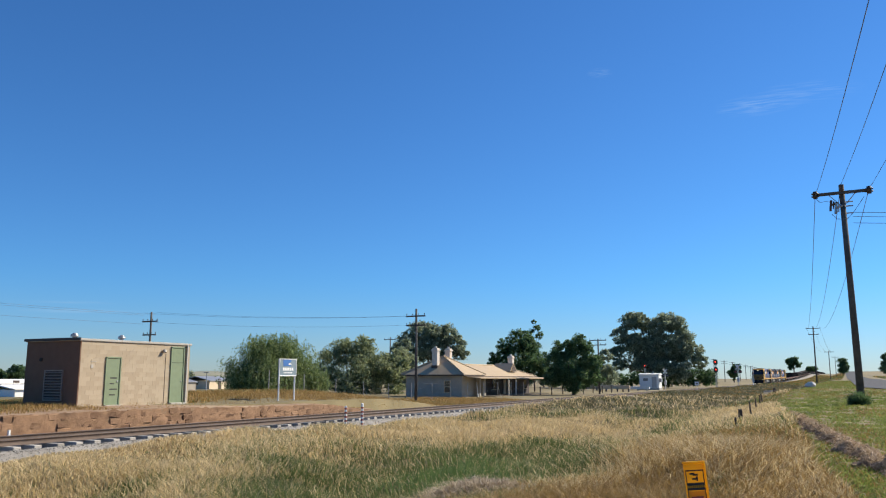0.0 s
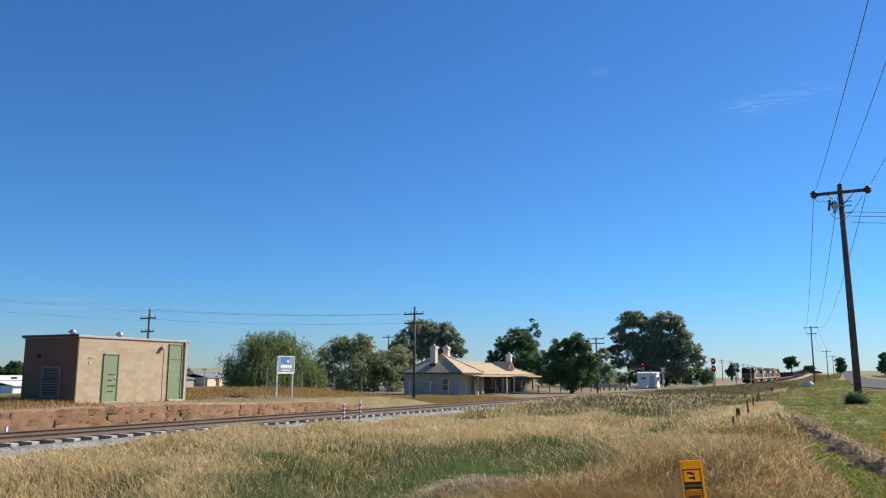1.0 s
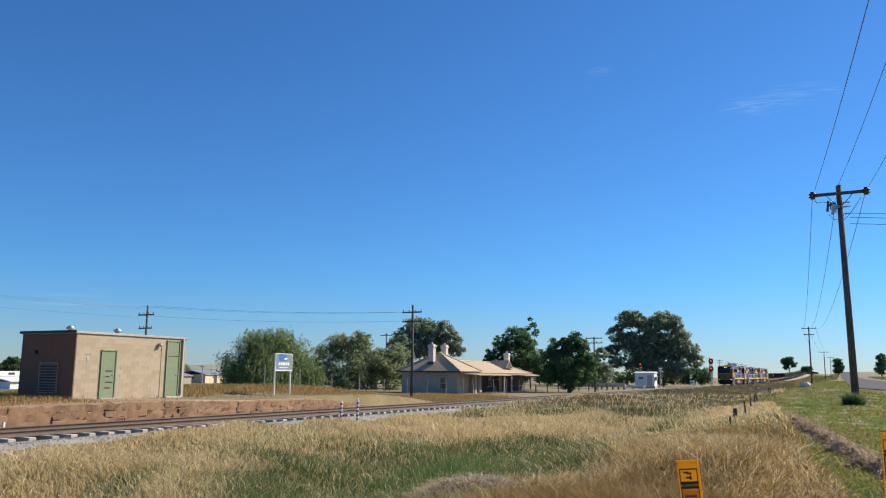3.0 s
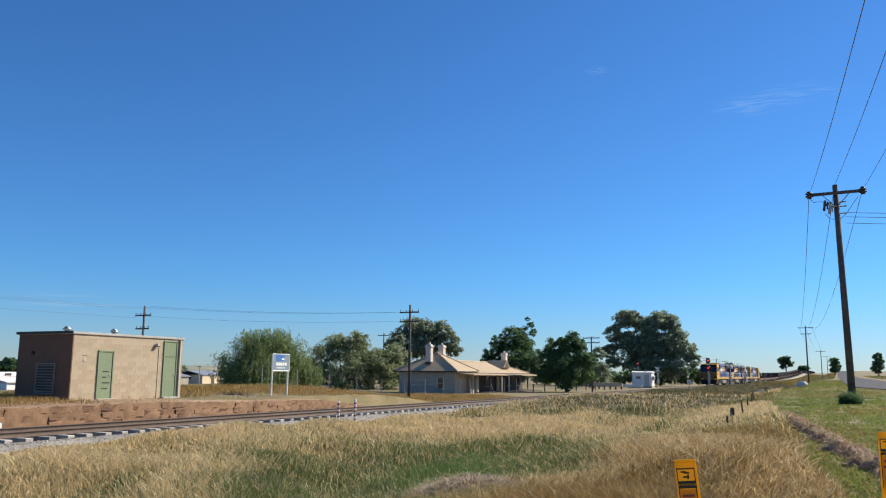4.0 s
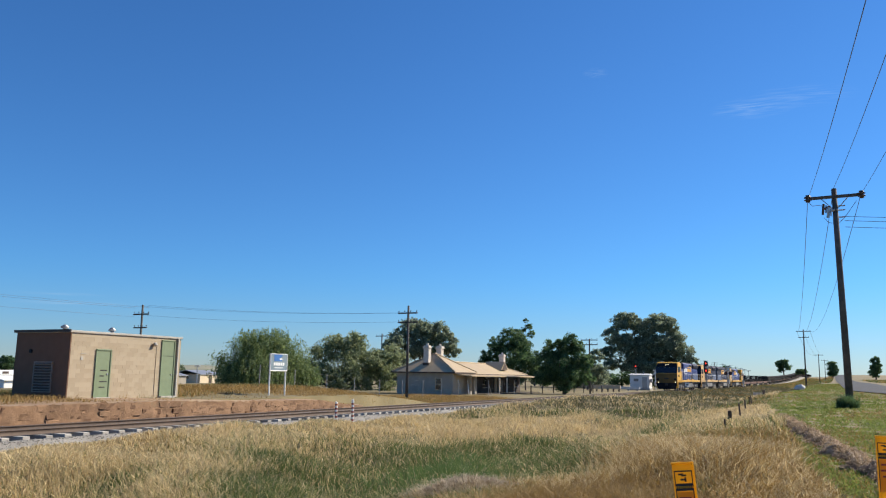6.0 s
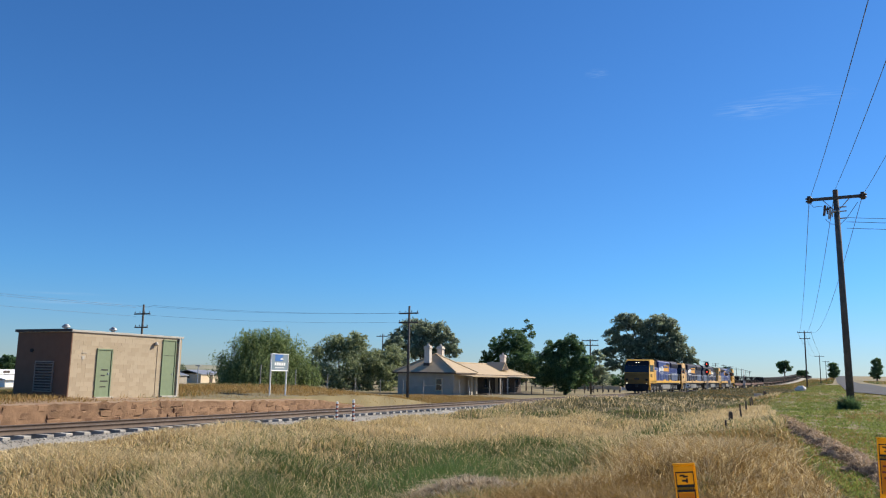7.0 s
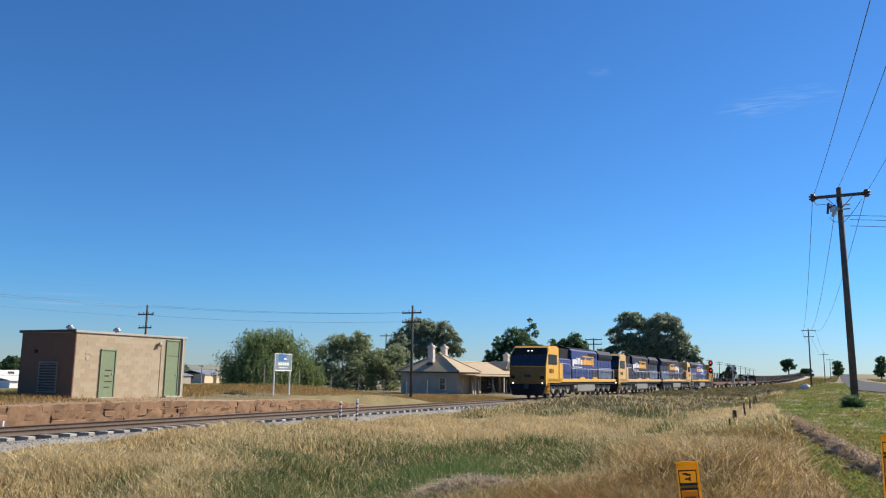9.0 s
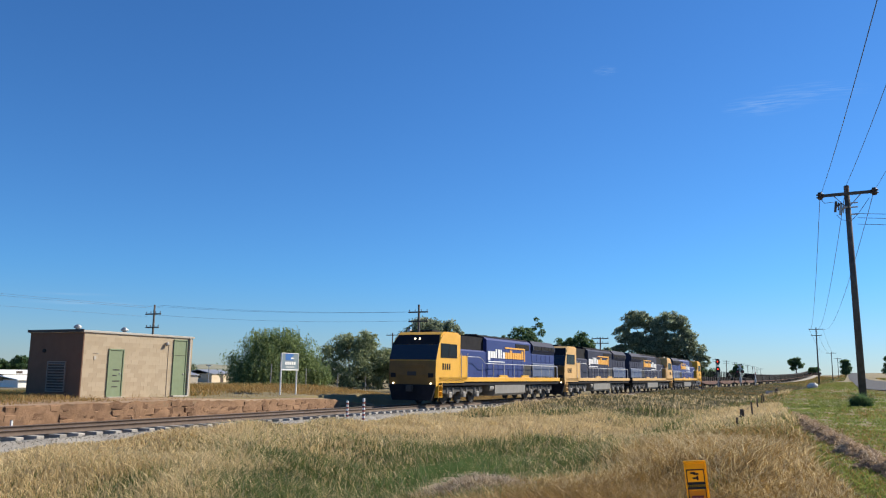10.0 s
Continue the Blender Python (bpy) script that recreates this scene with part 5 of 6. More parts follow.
# ---- fences ----
def build_wire_fence():
    f = tagged(new("wire_fence"), "tall galvanised wire fence with thin steel posts", "fence")
    first = None
    pts = []
    for k in range(13):
        s = 44.0 + k * 4.05
        z = float(ground_z(s, 35.7))
        pts.append((s, z))
        if first is None:
            first = part("post", rod(B(), (0, 0, -0.3), (0, 0, 1.75), 0.035, 0.035, 8), "pole_steel", f)
            o = first
        else:
            o = new("post", first.data); o.parent = f
        o.matrix_basis = pose(s, 35.7, z, 0, random.Random(k).uniform(-1.5, 1.5), 0)
    for h in (0.3, 0.8, 1.25, 1.68):
        for (a, za), (b, zb) in zip(pts, pts[1:]):
            part("strand", rod(B(), (a, 35.7, za + h), (b, 35.7, zb + h), 0.0018, 0.0018, 4), "pole_steel", f)
    for k in (3, 10):
        s, z = pts[k]
        part("brace", rod(B(), (s, 35.7, z + 1.3), (s + 1.1, 35.7, z), 0.025, 0.025, 6), "galv", f)
    g = tagged(new("low_fence"), "low post and wire fence beside the house", "fence")
    for k in range(8):
        s = 100 + k * 3.0
        y = 36.2 - k * 0.55
        z = float(ground_z(s, y))
        part("post", box(B(), s - 0.06, s + 0.06, y - 0.06, y + 0.06, z - 0.3, z + 1.05, 0.01), "fence_wood", g)
    for h in (0.5, 0.95):
        bm = rod(B(), (100, 36.2, float(ground_z(100, 36.2)) + h), (121, 32.35, float(ground_z(121, 32.35)) + h), 0.008, 0.008, 4)
        part("strand", bm, "galv", g)


def build_paddock_fence():
    f = tagged(new("paddock_fence"), "old leaning timber post and wire fence in dry grass", "fence")
    rr = random.Random(3)
    spots = [(26.2, 3.18, 0.48, 0.035), (28.8, 3.33, 0.64, 0.08), (31.65, 3.28, 0.82, 0.036), (36.9, 3.61, 0.82, 0.036), (45.7, 4.26, 0.78, 0.04), (51.2, 4.64, 0.76, 0.042), (67.9, 5.18, 0.90, 0.13)]
    tops = []
    for s, u, h, w in spots:
        z = float(ground_z(s, u))
        h = h - z
        bm = B()
        rod(bm, (0, 0, -0.4), (0, 0, h * 0.6), w, w * 0.9, 8)
        rod(bm, (0, 0, h * 0.6), (rr.uniform(-0.02, 0.02), 0.01, h), w * 0.9, w * 0.8, 8)
        o = part("post", bm, "fence_wood", f)
        o.matrix_basis = pose(s, u, z, rr.uniform(-4, 4), rr.uniform(-4, 4), rr.uniform(0, 90))
        tops.append((s, u, z + h))
    for d in (0.12, 0.4):
        for a, b in zip(tops, tops[1:]):
            part("strand", rod(B(), (a[0], a[1], a[2] - d), (b[0], b[1], b[2] - d), 0.005, 0.005, 4), "rust_rail", f)


build_wire_fence()
build_paddock_fence()


# ---- signals, crossing, sheds ----
def build_signal(at, height, lights, label):
    s = thing("railway_signal", at, label, "signal", "railway signals")
    part("mast", rod(B(), (0, 0, -0.2), (0, 0, height), 0.07, 0.06, 10), "galv", s)
    part("base", box(B(), -0.25, 0.25, -0.25, 0.25, -0.3, 0.15, 0.02), "concrete", s)
    for z, on in lights:
        ring = [(0.34 * math.cos(a * math.pi / 8), z + 0.46 * math.sin(a * math.pi / 8)) for a in range(16)]
        head = part("head", prism(B(), ring, "x", -0.14, -0.08), "black", s, "black oval backboard")
        part("lamp", rod(B(), (-0.19, 0, z + 0.05), (-0.15, 0, z + 0.05), 0.10, 0.10, 14), "signal_red" if on else "glass_dark", head, "red signal light" if on else "")
        part("hood", prism(B(), [(-0.2, z + 0.2), (0.2, z + 0.2), (0.2, z + 0.24), (-0.2, z + 0.24)], "x", -0.42, -0.14), "black", head)
    bm = B()
    for y in (-0.16, 0.16):
        rod(bm, (0.12, y, 0.1), (0.12, y, height - 0.3), 0.02, 0.02, 6)
    for k in range(int(height / 0.35)):
        rod(bm, (0.12, -0.16, 0.3 + k * 0.35), (0.12, 0.16, 0.3 + k * 0.35), 0.014, 0.014, 5)
    part("ladder", bm, "galv", s)


build_signal((130.0, 18.2, float(ground_z(130, 18.2)) + 0.1), 4.75, [(4.35, True), (3.2, True)], "two-headed railway signal showing red on grey mast")
build_signal((153.0, 34.3, -0.5), 4.7, [(4.4, True)], "single railway signal showing red on grey mast")


def build_crossing_mast(at, turn, label):
    c = thing("crossing_mast", at, label, "crossing signal", "level crossing masts", turn)
    part("mast", rod(B(), (0, 0, -0.2), (0, 0, 3.9), 0.06, 0.06, 10), "white_paint", c)
    for a in (-45, 45):
        o = part("crossbuck", box(B(), -0.05, -0.02, -0.62, 0.62, -0.09, 0.09, 0.004), "white_paint", c, "white crossbuck board")
        o.matrix_basis = pose(0, 0, 3.35, a, 0, 0)
    for y in (-0.42, 0.42):
        o = part("lamp_disc", rod(B(), (-0.08, y, 2.55), (-0.03, y, 2.55), 0.3, 0.3, 14), "black", c, "black lamp disc")
        part("lens", rod(B(), (-0.11, y, 2.55), (-0.08, y, 2.55), 0.13, 0.13, 12), "red_paint", o)
    part("lamp_arm", box(B(), -0.04, 0.04, -0.45, 0.45, 2.50, 2.58), "galv", c)
    part("control_box", box(B(), -0.2, 0.2, -0.2, 0.2, 0.7, 1.5, 0.03), "galv", c)


build_crossing_mast((151.0, 17.4, float(ground_z(151, 17.4)) + 0.1), -8, "white level crossing mast with crossbuck and lamps")
build_crossing_mast((178.0, 17.6, float(ground_z(178, 17.6)) + 0.1), 90, "white level crossing mast with crossbuck and lamps")
build_crossing_mast((160.0, 32.0, -0.4), 170, "white level crossing mast beside the relay cabin")


def build_small_sign(at):
    s = thing("track_sign", at, "small white trackside board on a thin post", "sign")
    part("post", rod(B(), (0, 0, -0.2), (0, 0, 1.25), 0.04, 0.04, 8), "galv", s)
    p = part("board", box(B(), -0.07, -0.04, -0.27, 0.27, 1.05, 1.55, 0.004), "white_paint", s)
    part("mark_bar", box(B(), -0.075, -0.0705, -0.12, 0.12, 1.2, 1.36), "black", p)


build_small_sign((113.0, 18.4, float(ground_z(113, 18.4)) + 0.1))


def build_cabin():
    c = thing("relay_cabin", (152.0, 31.6, -0.4), "white metal relay cabin beside the line", "cabin")
    part("body", box(B(), 0, 2.6, 0, 3.6, 0.2, 2.65, 0.03), "white_paint", c)
    part("plinth", box(B(), -0.1, 2.7, -0.1, 3.7, -0.2, 0.2), "concrete", c)
    part("roof", prism(B(), [(-0.15, 2.65), (2.75, 2.65), (2.75, 2.74), (1.3, 2.95), (-0.15, 2.74)], "y", -0.15, 3.75), "white_paint", c)
    d = part("door", box(B(), -0.04, 0.0, 0.4, 1.3, 0.25, 2.3, 0.01), "galv", c)
    part("air_unit", box(B(), 0.4, 1.2, -0.45, 0.0, 1.3, 2.0, 0.03), "galv", c, "grey air unit")
    part("vent", box(B(), -0.03, 0.0, 2.0, 2.9, 1.5, 2.0), "loco_grey", c)
    part("roof_pipe", rod(B(), (0.8, 1.2, 2.8), (0.8, 1.2, 3.3), 0.12, 0.12, 10), "galv", c)


build_cabin()


def build_shed(at, turn, l, w, h, rise, wall, roof, label):
    s = thing("shed", at, label, "shed", "distant sheds", turn)
    part("wall", box(B(), 0, l, 0, w, -0.2, h), wall, s)
    part("roof", prism(B(), [(-0.25, h), (w / 2, h + rise), (w + 0.25, h), (w + 0.25, h + 0.1), (w / 2, h + rise + 0.1), (-0.25, h + 0.1)], "x", -0.25, l + 0.25), roof, s)
    part("door", box(B(), l * 0.4, l * 0.4 + 1.2, -0.04, 0.0, 0, 2.0), "house_dark", s)
    part("window", box(B(), -0.04, 0.0, w * 0.4, w * 0.4 + 1.0, 0.9, 1.7), "glass_dark", s)


build_shed((62.0, 88.0, -0.7), 0, 14, 7, 1.0, 0.5, "white_paint", "white_paint", "low white shed beyond the hut")
build_shed((75.0, 112.0, -0.7), 10, 10, 7, 1.5, 0.6, "house_wall", "white_paint", "pale distant shed with white roof")
build_shed((96.0, 104.0, -0.6), 0, 12, 6, 1.5, 0.7, "house_wall", "galv", "grey iron shed behind the mound")
build_shed((120.0, 112.0, -0.6), 15, 9, 6, 1.7, 0.8, "house_cream", "galv", "small grey roofed shed behind the mound")
build_shed((172.0, 48.5, -0.5), 0, 7, 6, 2.6, 1.2, "white_paint", "galv", "white shed beneath the large tree")
build_shed((165.0, 47.5, -0.5), 0, 4, 3, 2.0, 0.7, "house_cream", "house_cream", "small cream outbuilding beneath the large tree")


def build_bank():
    b = thing("loading_bank", (129.0, 31.5, -0.45), "low cream loading bank wall on short dark posts", "loading bank")
    part("wall", box(B(), 0, 0.4, 0, 5.0, 0.35, 0.95, 0.02), "house_cream", b)
    for k in range(6):
        part("post", box(B(), 0.05, 0.3, 0.1 + k * 0.92, 0.3 + k * 0.92, -0.2, 0.4), "fence_wood", b)
    w = thing("white_barrier", (142.0, 31.2, -0.45), "low white painted barrier beside the line", "barrier")
    part("beam", box(B(), 0, 0.4, 0, 4.0, 0.15, 0.6, 0.03), "white_paint", w)
    for k in range(3):
        part("foot", box(B(), 0.05, 0.35, 0.3 + k * 1.6, 0.6 + k * 1.6, -0.15, 0.16), "concrete", w)


build_bank()


def build_lamp_mast(at, h):
    m = thing("light_mast", at, "slender distant light mast beyond the mound", "mast", "distant masts")
    part("shaft", rod(B(), (0, 0, -0.2), (0, 0, h), 0.09, 0.06, 8), "galv", m)
    part("lamp_head", box(B(), -0.15, 0.15, -0.5, 0.5, h - 0.05, h + 0.1, 0.02), "galv", m)


build_lamp_mast((97.0, 84.0, -0.5), 6.0)
build_lamp_mast((92.0, 86.5, -0.5), 3.0)
build_lamp_mast((113.0, 97.0, -0.5), 3.2)


# ---- road, culvert, verge ----
def strip(name, path, material, label, category, lift):
    """path: rows of (s, u_left, u_right); a ribbon laid on the ground."""
    v, f = [], []
    k = 9
    for s, a, b in path:
        for j in range(k):
            u = a + (b - a) * j / (k - 1)
            v.append((s, u, float(ground_z(s, u)) + lift))
    for i in range(len(path) - 1):
        for j in range(k - 1):
            f.append((i * k + j, i * k + j + 1, (i + 1) * k + j + 1, (i + 1) * k + j))
    me = sheet(name, np.array(v), np.array(f), material)
    me.polygons.foreach_set("use_smooth", [True] * len(me.polygons))
    tagged(new(name, me), label, category, kind="structure")


strip("road", [(s, -0.7 + 0.004 * (s - 50) - 3.0 * float(1 - smooth(57, 72, s)), -5.2 - 24 * float(1 - smooth(56, 98, s))) for s in list(np.arange(57, 90, 1.5)) + list(np.arange(90, 700, 10.0))], "asphalt", "grey asphalt country road", "road", 0.07)


def lumps(name, at, n, size, material, label, category, kind, seed, flat=0.6):
    """A heap of rough stones or clods as one piece."""
    rng = np.random.default_rng(seed)
    bm = B()
    for c in at:
        m = bmesh.ops.create_icosphere(bm, subdivisions=2, radius=size * rng.uniform(0.7, 1.3), matrix=Matrix.Translation(c))
        for v in m["verts"]:
            d = v.co - Vector(c)
            k = 1 + 0.35 * noise.noise(v.co * 2.2 / size * 0.5)
            v.co = Vector(c) + Vector((d.x * k, d.y * k, d.z * k * flat))
    me = bpy.data.meshes.new(name)
    bm.to_mesh(me); bm.free()
    me.materials.append(M[material])
    return tagged(new(name, me), label, category, kind=kind)


lumps("white_rock", [(82.0, 3.2, float(ground_z(82, 3.2)) + 0.25)], 1, 0.6, "stone_white", "pale weathered rock at the culvert", "rock", "", 2)
hw = thing("culvert_headwall", (86.0, 4.2, float(ground_z(86, 5.0))), "low grey concrete culvert headwall in the grass", "culvert")
part("wall", box(B(), -0.2, 0.2, 0, 3.4, -0.3, 0.14, 0.02), "concrete", hw)
part("pipe_mouth", rod(B(), (-0.23, 1.2, -0.12), (-0.15, 1.2, -0.12), 0.18, 0.18, 14), "dark_gap", hw)
part("wing_wall", box(B(), -2.6, -0.2, -0.1, 0.15, -0.3, 0.12, 0.02), "concrete", hw)


# ---- grass ----
def blade_mesh(name, s, u, height, width, rng, material, lean=0.35, z=None, head=False):
    """Bent blades, three triangles each; head: a wider feathery seed head near the tip."""
    n = len(s)
    base = np.stack([s, u, (ground_z(s, u) if z is None else z) - 0.03], -1)
    ang = rng.uniform(0, 2 * np.pi, n)
    side = np.stack([np.cos(ang), np.sin(ang), np.zeros(n)], -1) * width[:, None]
    la = rng.uniform(0, 2 * np.pi, n)
    bend = np.stack([np.cos(la), np.sin(la), np.zeros(n)], -1) * (height * rng.uniform(0.1, 1.0, n) * lean)[:, None]
    up = np.array([0, 0, 1.0])
    mid = base + up * (height * 0.55)[:, None] + bend * 0.35
    tip = base + up * (height * (1 - 0.25 * lean))[:, None] + bend
    k0, k1 = (0.45, 1.0) if head else (1.0, 0.75)
    v = np.stack([base - side * k0, base + side * k0, mid - side * k1, mid + side * k1, tip], 1).reshape(-1, 3)
    f = (np.arange(n)[:, None, None] * 5 + np.array([(0, 1, 3), (0, 3, 2), (2, 3, 4)])[None]).reshape(-1, 3)
    return sheet(name, v, f, material)


def patch(s, u, seed):
    """A smooth field between 0 and 1 over the ground, at two scales."""
    r = np.random.default_rng(seed)
    out = np.zeros(len(s))
    for k in range(10):
        f = r.uniform(0.12, 0.9)
        a = r.uniform(0, 2 * np.pi)
        out += np.sin((s * np.cos(a) + u * np.sin(a)) * f + r.uniform(0, 6.3)) / (0.6 + f)
    return 1 / (1 + np.exp(-out * 0.9))


def spots(s, u, rows):
    out = np.zeros(len(s))
    for a, b, ra, rb, w in rows:
        out += w * np.exp(-((s - a) / ra) ** 2 - ((u - b) / rb) ** 2)
    return out


def scatter(rng, n, d0, d1, h0, h1, power=1.0):
    """Points round the eye's side of the ground, denser near."""
    x = rng.uniform(0, 1, n)
    d = d0 * (d1 / d0) ** (x ** power)
    h = np.radians(rng.uniform(h0, h1, n))
    return d * np.cos(h), d * np.sin(h), d


GREEN = [(13.6, 10.6, 1.2, 0.8, 0.6), (12.0, 8.6, 1.5, 1.0, 1.2), (11.0, 7.0, 1.2, 0.9, 1.2), (13.4, 8.0, 1.5, 1.0, 0.9), (10.3, 8.2, 1.0, 1.0, 0.9), (16.6, 6.9, 2.2, 0.8, 0.8), (24.7, 8.2, 3.0, 1.0, 0.9), (32.0, 6.0, 6.0, 0.9, 0.9),
         (50.0, 12.0, 10.0, 4.5, 1.3), (70.0, 12.0, 18.0, 6.0, 1.6), (38.0, 8.5, 6.0, 1.5, 0.7), (12.6, 5.2, 2.2, 1.0, 0.8), (14.4, 5.9, 2.0, 1.0, 0.8), (19.5, 7.0, 2.5, 1.0, 0.7), (8.2, 10.2, 0.8, 0.7, 0.6), (10.1, 10.9, 1.0, 0.6, 0.6), (11.5, 1.7, 1.0, 0.5, 0.4),
         (9.4, 7.1, 1.1, 0.9, 0.8), (10.2, 6.3, 1.0, 0.8, 0.8), (8.2, 6.7, 0.9, 0.8, 0.8), (15.3, 4.7, 1.8, 0.7, 0.7), (13.0, 4.1, 1.2, 0.6, 0.6), (8.6, 4.0, 1.2, 0.8, 0.8), (12.0, 5.6, 1.2, 0.8, 0.9), (9.0, 5.5, 1.0, 0.8, 0.9), (16.0, 9.0, 3.0, 1.2, 0.5), (17.5, 7.6, 3.0, 1.2, 0.5), (21.0, 8.2, 4.0, 1.2, 0.4), (11.0, 4.6, 1.0, 0.5, 0.7), (17.5, 5.4, 2.0, 0.7, 0.6)]
FRESH = [(15.6, 7.4, 1.2, 0.5, 0.5), (16.3, 7.1, 1.3, 0.5, 0.5), (13.3, 6.9, 1.0, 0.6, 0.9), (13.2, 6.3, 1.5, 0.7, 0.8), (11.8, 5.5, 1.0, 0.6, 0.7)]


def grass():
    rng = np.random.default_rng(11)
    s, u, d = scatter(rng, 740000, 4.5, 75, -7, 62, 0.95)
    ok = (np.hypot((s - 9.9) / 0.8, (u - 4.5) / 0.65) > 1) & (u > np.where(s < 45, 0.15 + 0.1 * (s - 11.3) + 0.18 * np.sin(s * 0.9), 3.5 + 0.03 * (s - 45))) & (u < 19.1) & ~((s < 9) & (u < 0.2))
    s, u, d = s[ok], u[ok], d[ok]
    g = spots(s, u, GREEN) + 0.6 * (patch(s, u, 2) - 0.38)
    fr = spots(s, u, FRESH)
    roll = rng.uniform(0, 1, len(s))
    fresh = roll < fr * 0.75
    green = ~fresh & (roll < np.clip(g, 0, 0.85))
    dry = ~fresh & ~green
    dark = dry & (patch(s, u, 7) * 0.7 + 0.5 * rng.uniform(0, 1, len(s)) > 0.48 + 0.54 * smooth(4.0, 9.0, u) + 0.35 * smooth(25, 32, s) * (1 - smooth(3.4, 5.0, u - 0.02 * s)) - 0.22 * (1 - smooth(3.0, 5.0, u)) * (1 - smooth(18, 25, s)) + 0.3 * smooth(2.6, 3.6, u) * (1 - smooth(11, 15, s)))
    lush = 0.55 + 0.85 * patch(s * 2.2, u * 2.2, 5)
    edge = 1 - 0.35 * smooth(15.5, 18.8, u) * (1 - smooth(60, 75, s))
    lane = 1 + 0.35 * smooth(0.9, 1.6, u) * (1 - smooth(3.5, 5.5, u)) * (1 - smooth(16, 22, s))
    lane = lane * (1 - 0.40 * smooth(20, 25, s) * (1 - smooth(55, 70, s)) * smooth(1.6, 2.6, u) * (1 - smooth(4.6, 6.0, u)))
    def put(name, m, h, mat, label, w0, head, lean):
        hh = h * lush[m] * edge[m] * lane[m] * rng.uniform(0.55, 1.25, m.sum())
        ww = (w0 + 0.00030 * d[m]) * rng.uniform(0.7, 1.3, m.sum())
        tagged(new(name, blade_mesh(name, s[m], u[m], hh, ww, rng, mat, lean, None, head)), label, "grass", kind="stuff")
    put("dry_grass", dry & ~dark, 0.34, "straw", "tall dry straw-coloured grass", 0.0020, True, 0.95)
    far_side = smooth(34, 46, s) * smooth(5.0, 8.0, u) > rng.uniform(0.0, 1.0, len(s))
    put("olive_grass", (green | dark) & far_side, 0.24, "olive_stubble", "dull olive grass along the far side of the field", 0.0024, False, 1.0)
    green, dark = green & ~far_side, dark & ~far_side
    put("brown_grass", dark, 0.33, "straw_dark", "brown dry grass among the straw", 0.0020, True, 1.0)
    put("green_grass", green, 0.32, "blade_green", "dull green grass among dry stalks", 0.0023, False, 0.8)
    put("fresh_grass", fresh, 0.36, "blade_fresh", "patch of fresh green grass", 0.0032, False, 0.5)
    # round the camera's own standing place
    a, r = rng.uniform(0, 2 * np.pi, 60000), np.sqrt(rng.uniform(0.5, 200, 60000))
    s0, u0 = r * np.cos(a), r * np.sin(a)
    away = (np.degrees(a) > 62) & (np.degrees(a) < 346) | (r < 4.6)
    s0, u0, r = s0[away], u0[away], r[away]
    m = rng.uniform(0, 1, len(s0)) < 0.35
    for name, q, mat, label in (("trodden_green_grass", m, "blade_lawn", "short trodden green grass"), ("trodden_dry_grass", ~m, "straw_dark", "short trodden dry grass")):
        h = rng.uniform(0.05, 0.12, q.sum()) + 0.25 * smooth(2, 5, u0[q]) * rng.uniform(0.3, 1, q.sum())
        tagged(new(name, blade_mesh(name, s0[q], u0[q], h, rng.uniform(0.004, 0.008, q.sum()), rng, mat, 0.9)), label, "grass", kind="stuff")
    # verge: short mown grass
    s, u, d = scatter(rng, 330000, 7, 150, -14, 8, 0.85)
    ok = (u < 0.35 + 0.1 * (s - 11.3) * (s < 45) + (3.4 + 0.03 * (s - 45)) * (s >= 45) + 0.15 * np.sin(s * 0.9)) & (u > -9) & ~((s > 58) & (u < -0.7 - 3.0 * (1 - smooth(57, 72, s))))
    s, u, d = s[ok], u[ok], d[ok]
    roll = rng.uniform(0, 1, len(s))
    g = 0.74 + 0.6 * (patch(s, u, 21) - 0.4)
    for name, m, mat, label in (("verge_green", roll < g, "blade_lawn", "short mown green verge grass"), ("verge_dry", roll >= g, "straw_dark", "short dry verge grass")):
        h = rng.uniform(0.04, 0.13, m.sum())
        tagged(new(name, blade_mesh(name, s[m], u[m], h, 0.004 + 0.0006 * d[m], rng, mat, 0.9)), label, "grass", kind="stuff")
    # behind the platform and along the back of the line
    n = 130000
    s, u = rng.uniform(8, 75, n), rng.uniform(24.6, 40, n)
    ok = ~((s > 22.5) & (s < 29.4) & (u > 28.3) & (u < 32.2)) & ((u > 28.6) | (s > 36) | (rng.uniform(0, 1, n) < np.where(s < 22.2, 0.85, np.where(u < 25.3, 0.22, 0.07))))
    s, u = s[ok], u[ok]
    zz = np.where((u < 34) & (s < 39), np.maximum(platform_z(s, u), np.where(u > 25.4, ground_z(s, u), -9)), ground_z(s, u))
    g = np.clip(patch(s, u, 31) - 0.1 - 0.5 * smooth(28, 38, s), 0, 0.8)
    m = rng.uniform(0, 1, len(s)) < g
    for name, m, mat, label in (("bank_green", m, "blade_green", "dull green grass behind the platform"), ("bank_dry", ~m, "straw_dark", "dry grass behind the platform")):
        h = rng.uniform(0.12, 0.38, m.sum()) * (0.35 + 0.65 * smooth(24.5, 29, u[m]) + 0.5 * smooth(28.5, 31, u[m]) * smooth(29.5, 32, s[m]))
        tagged(new(name, blade_mesh(name, s[m], u[m], h, rng.uniform(0.006, 0.013, m.sum()), rng, mat, 1.1, zz[m])), label, "grass", kind="stuff")
    # far paddock tufts beyond 70 m on this side
    s, u = rng.uniform(70, 190, 60000), rng.uniform(4.2, 18.5, 60000)
    g = rng.uniform(0, 1, len(s)) < np.clip(0.80 + 0.5 * (patch(s, u, 41) - 0.4), 0, 1)
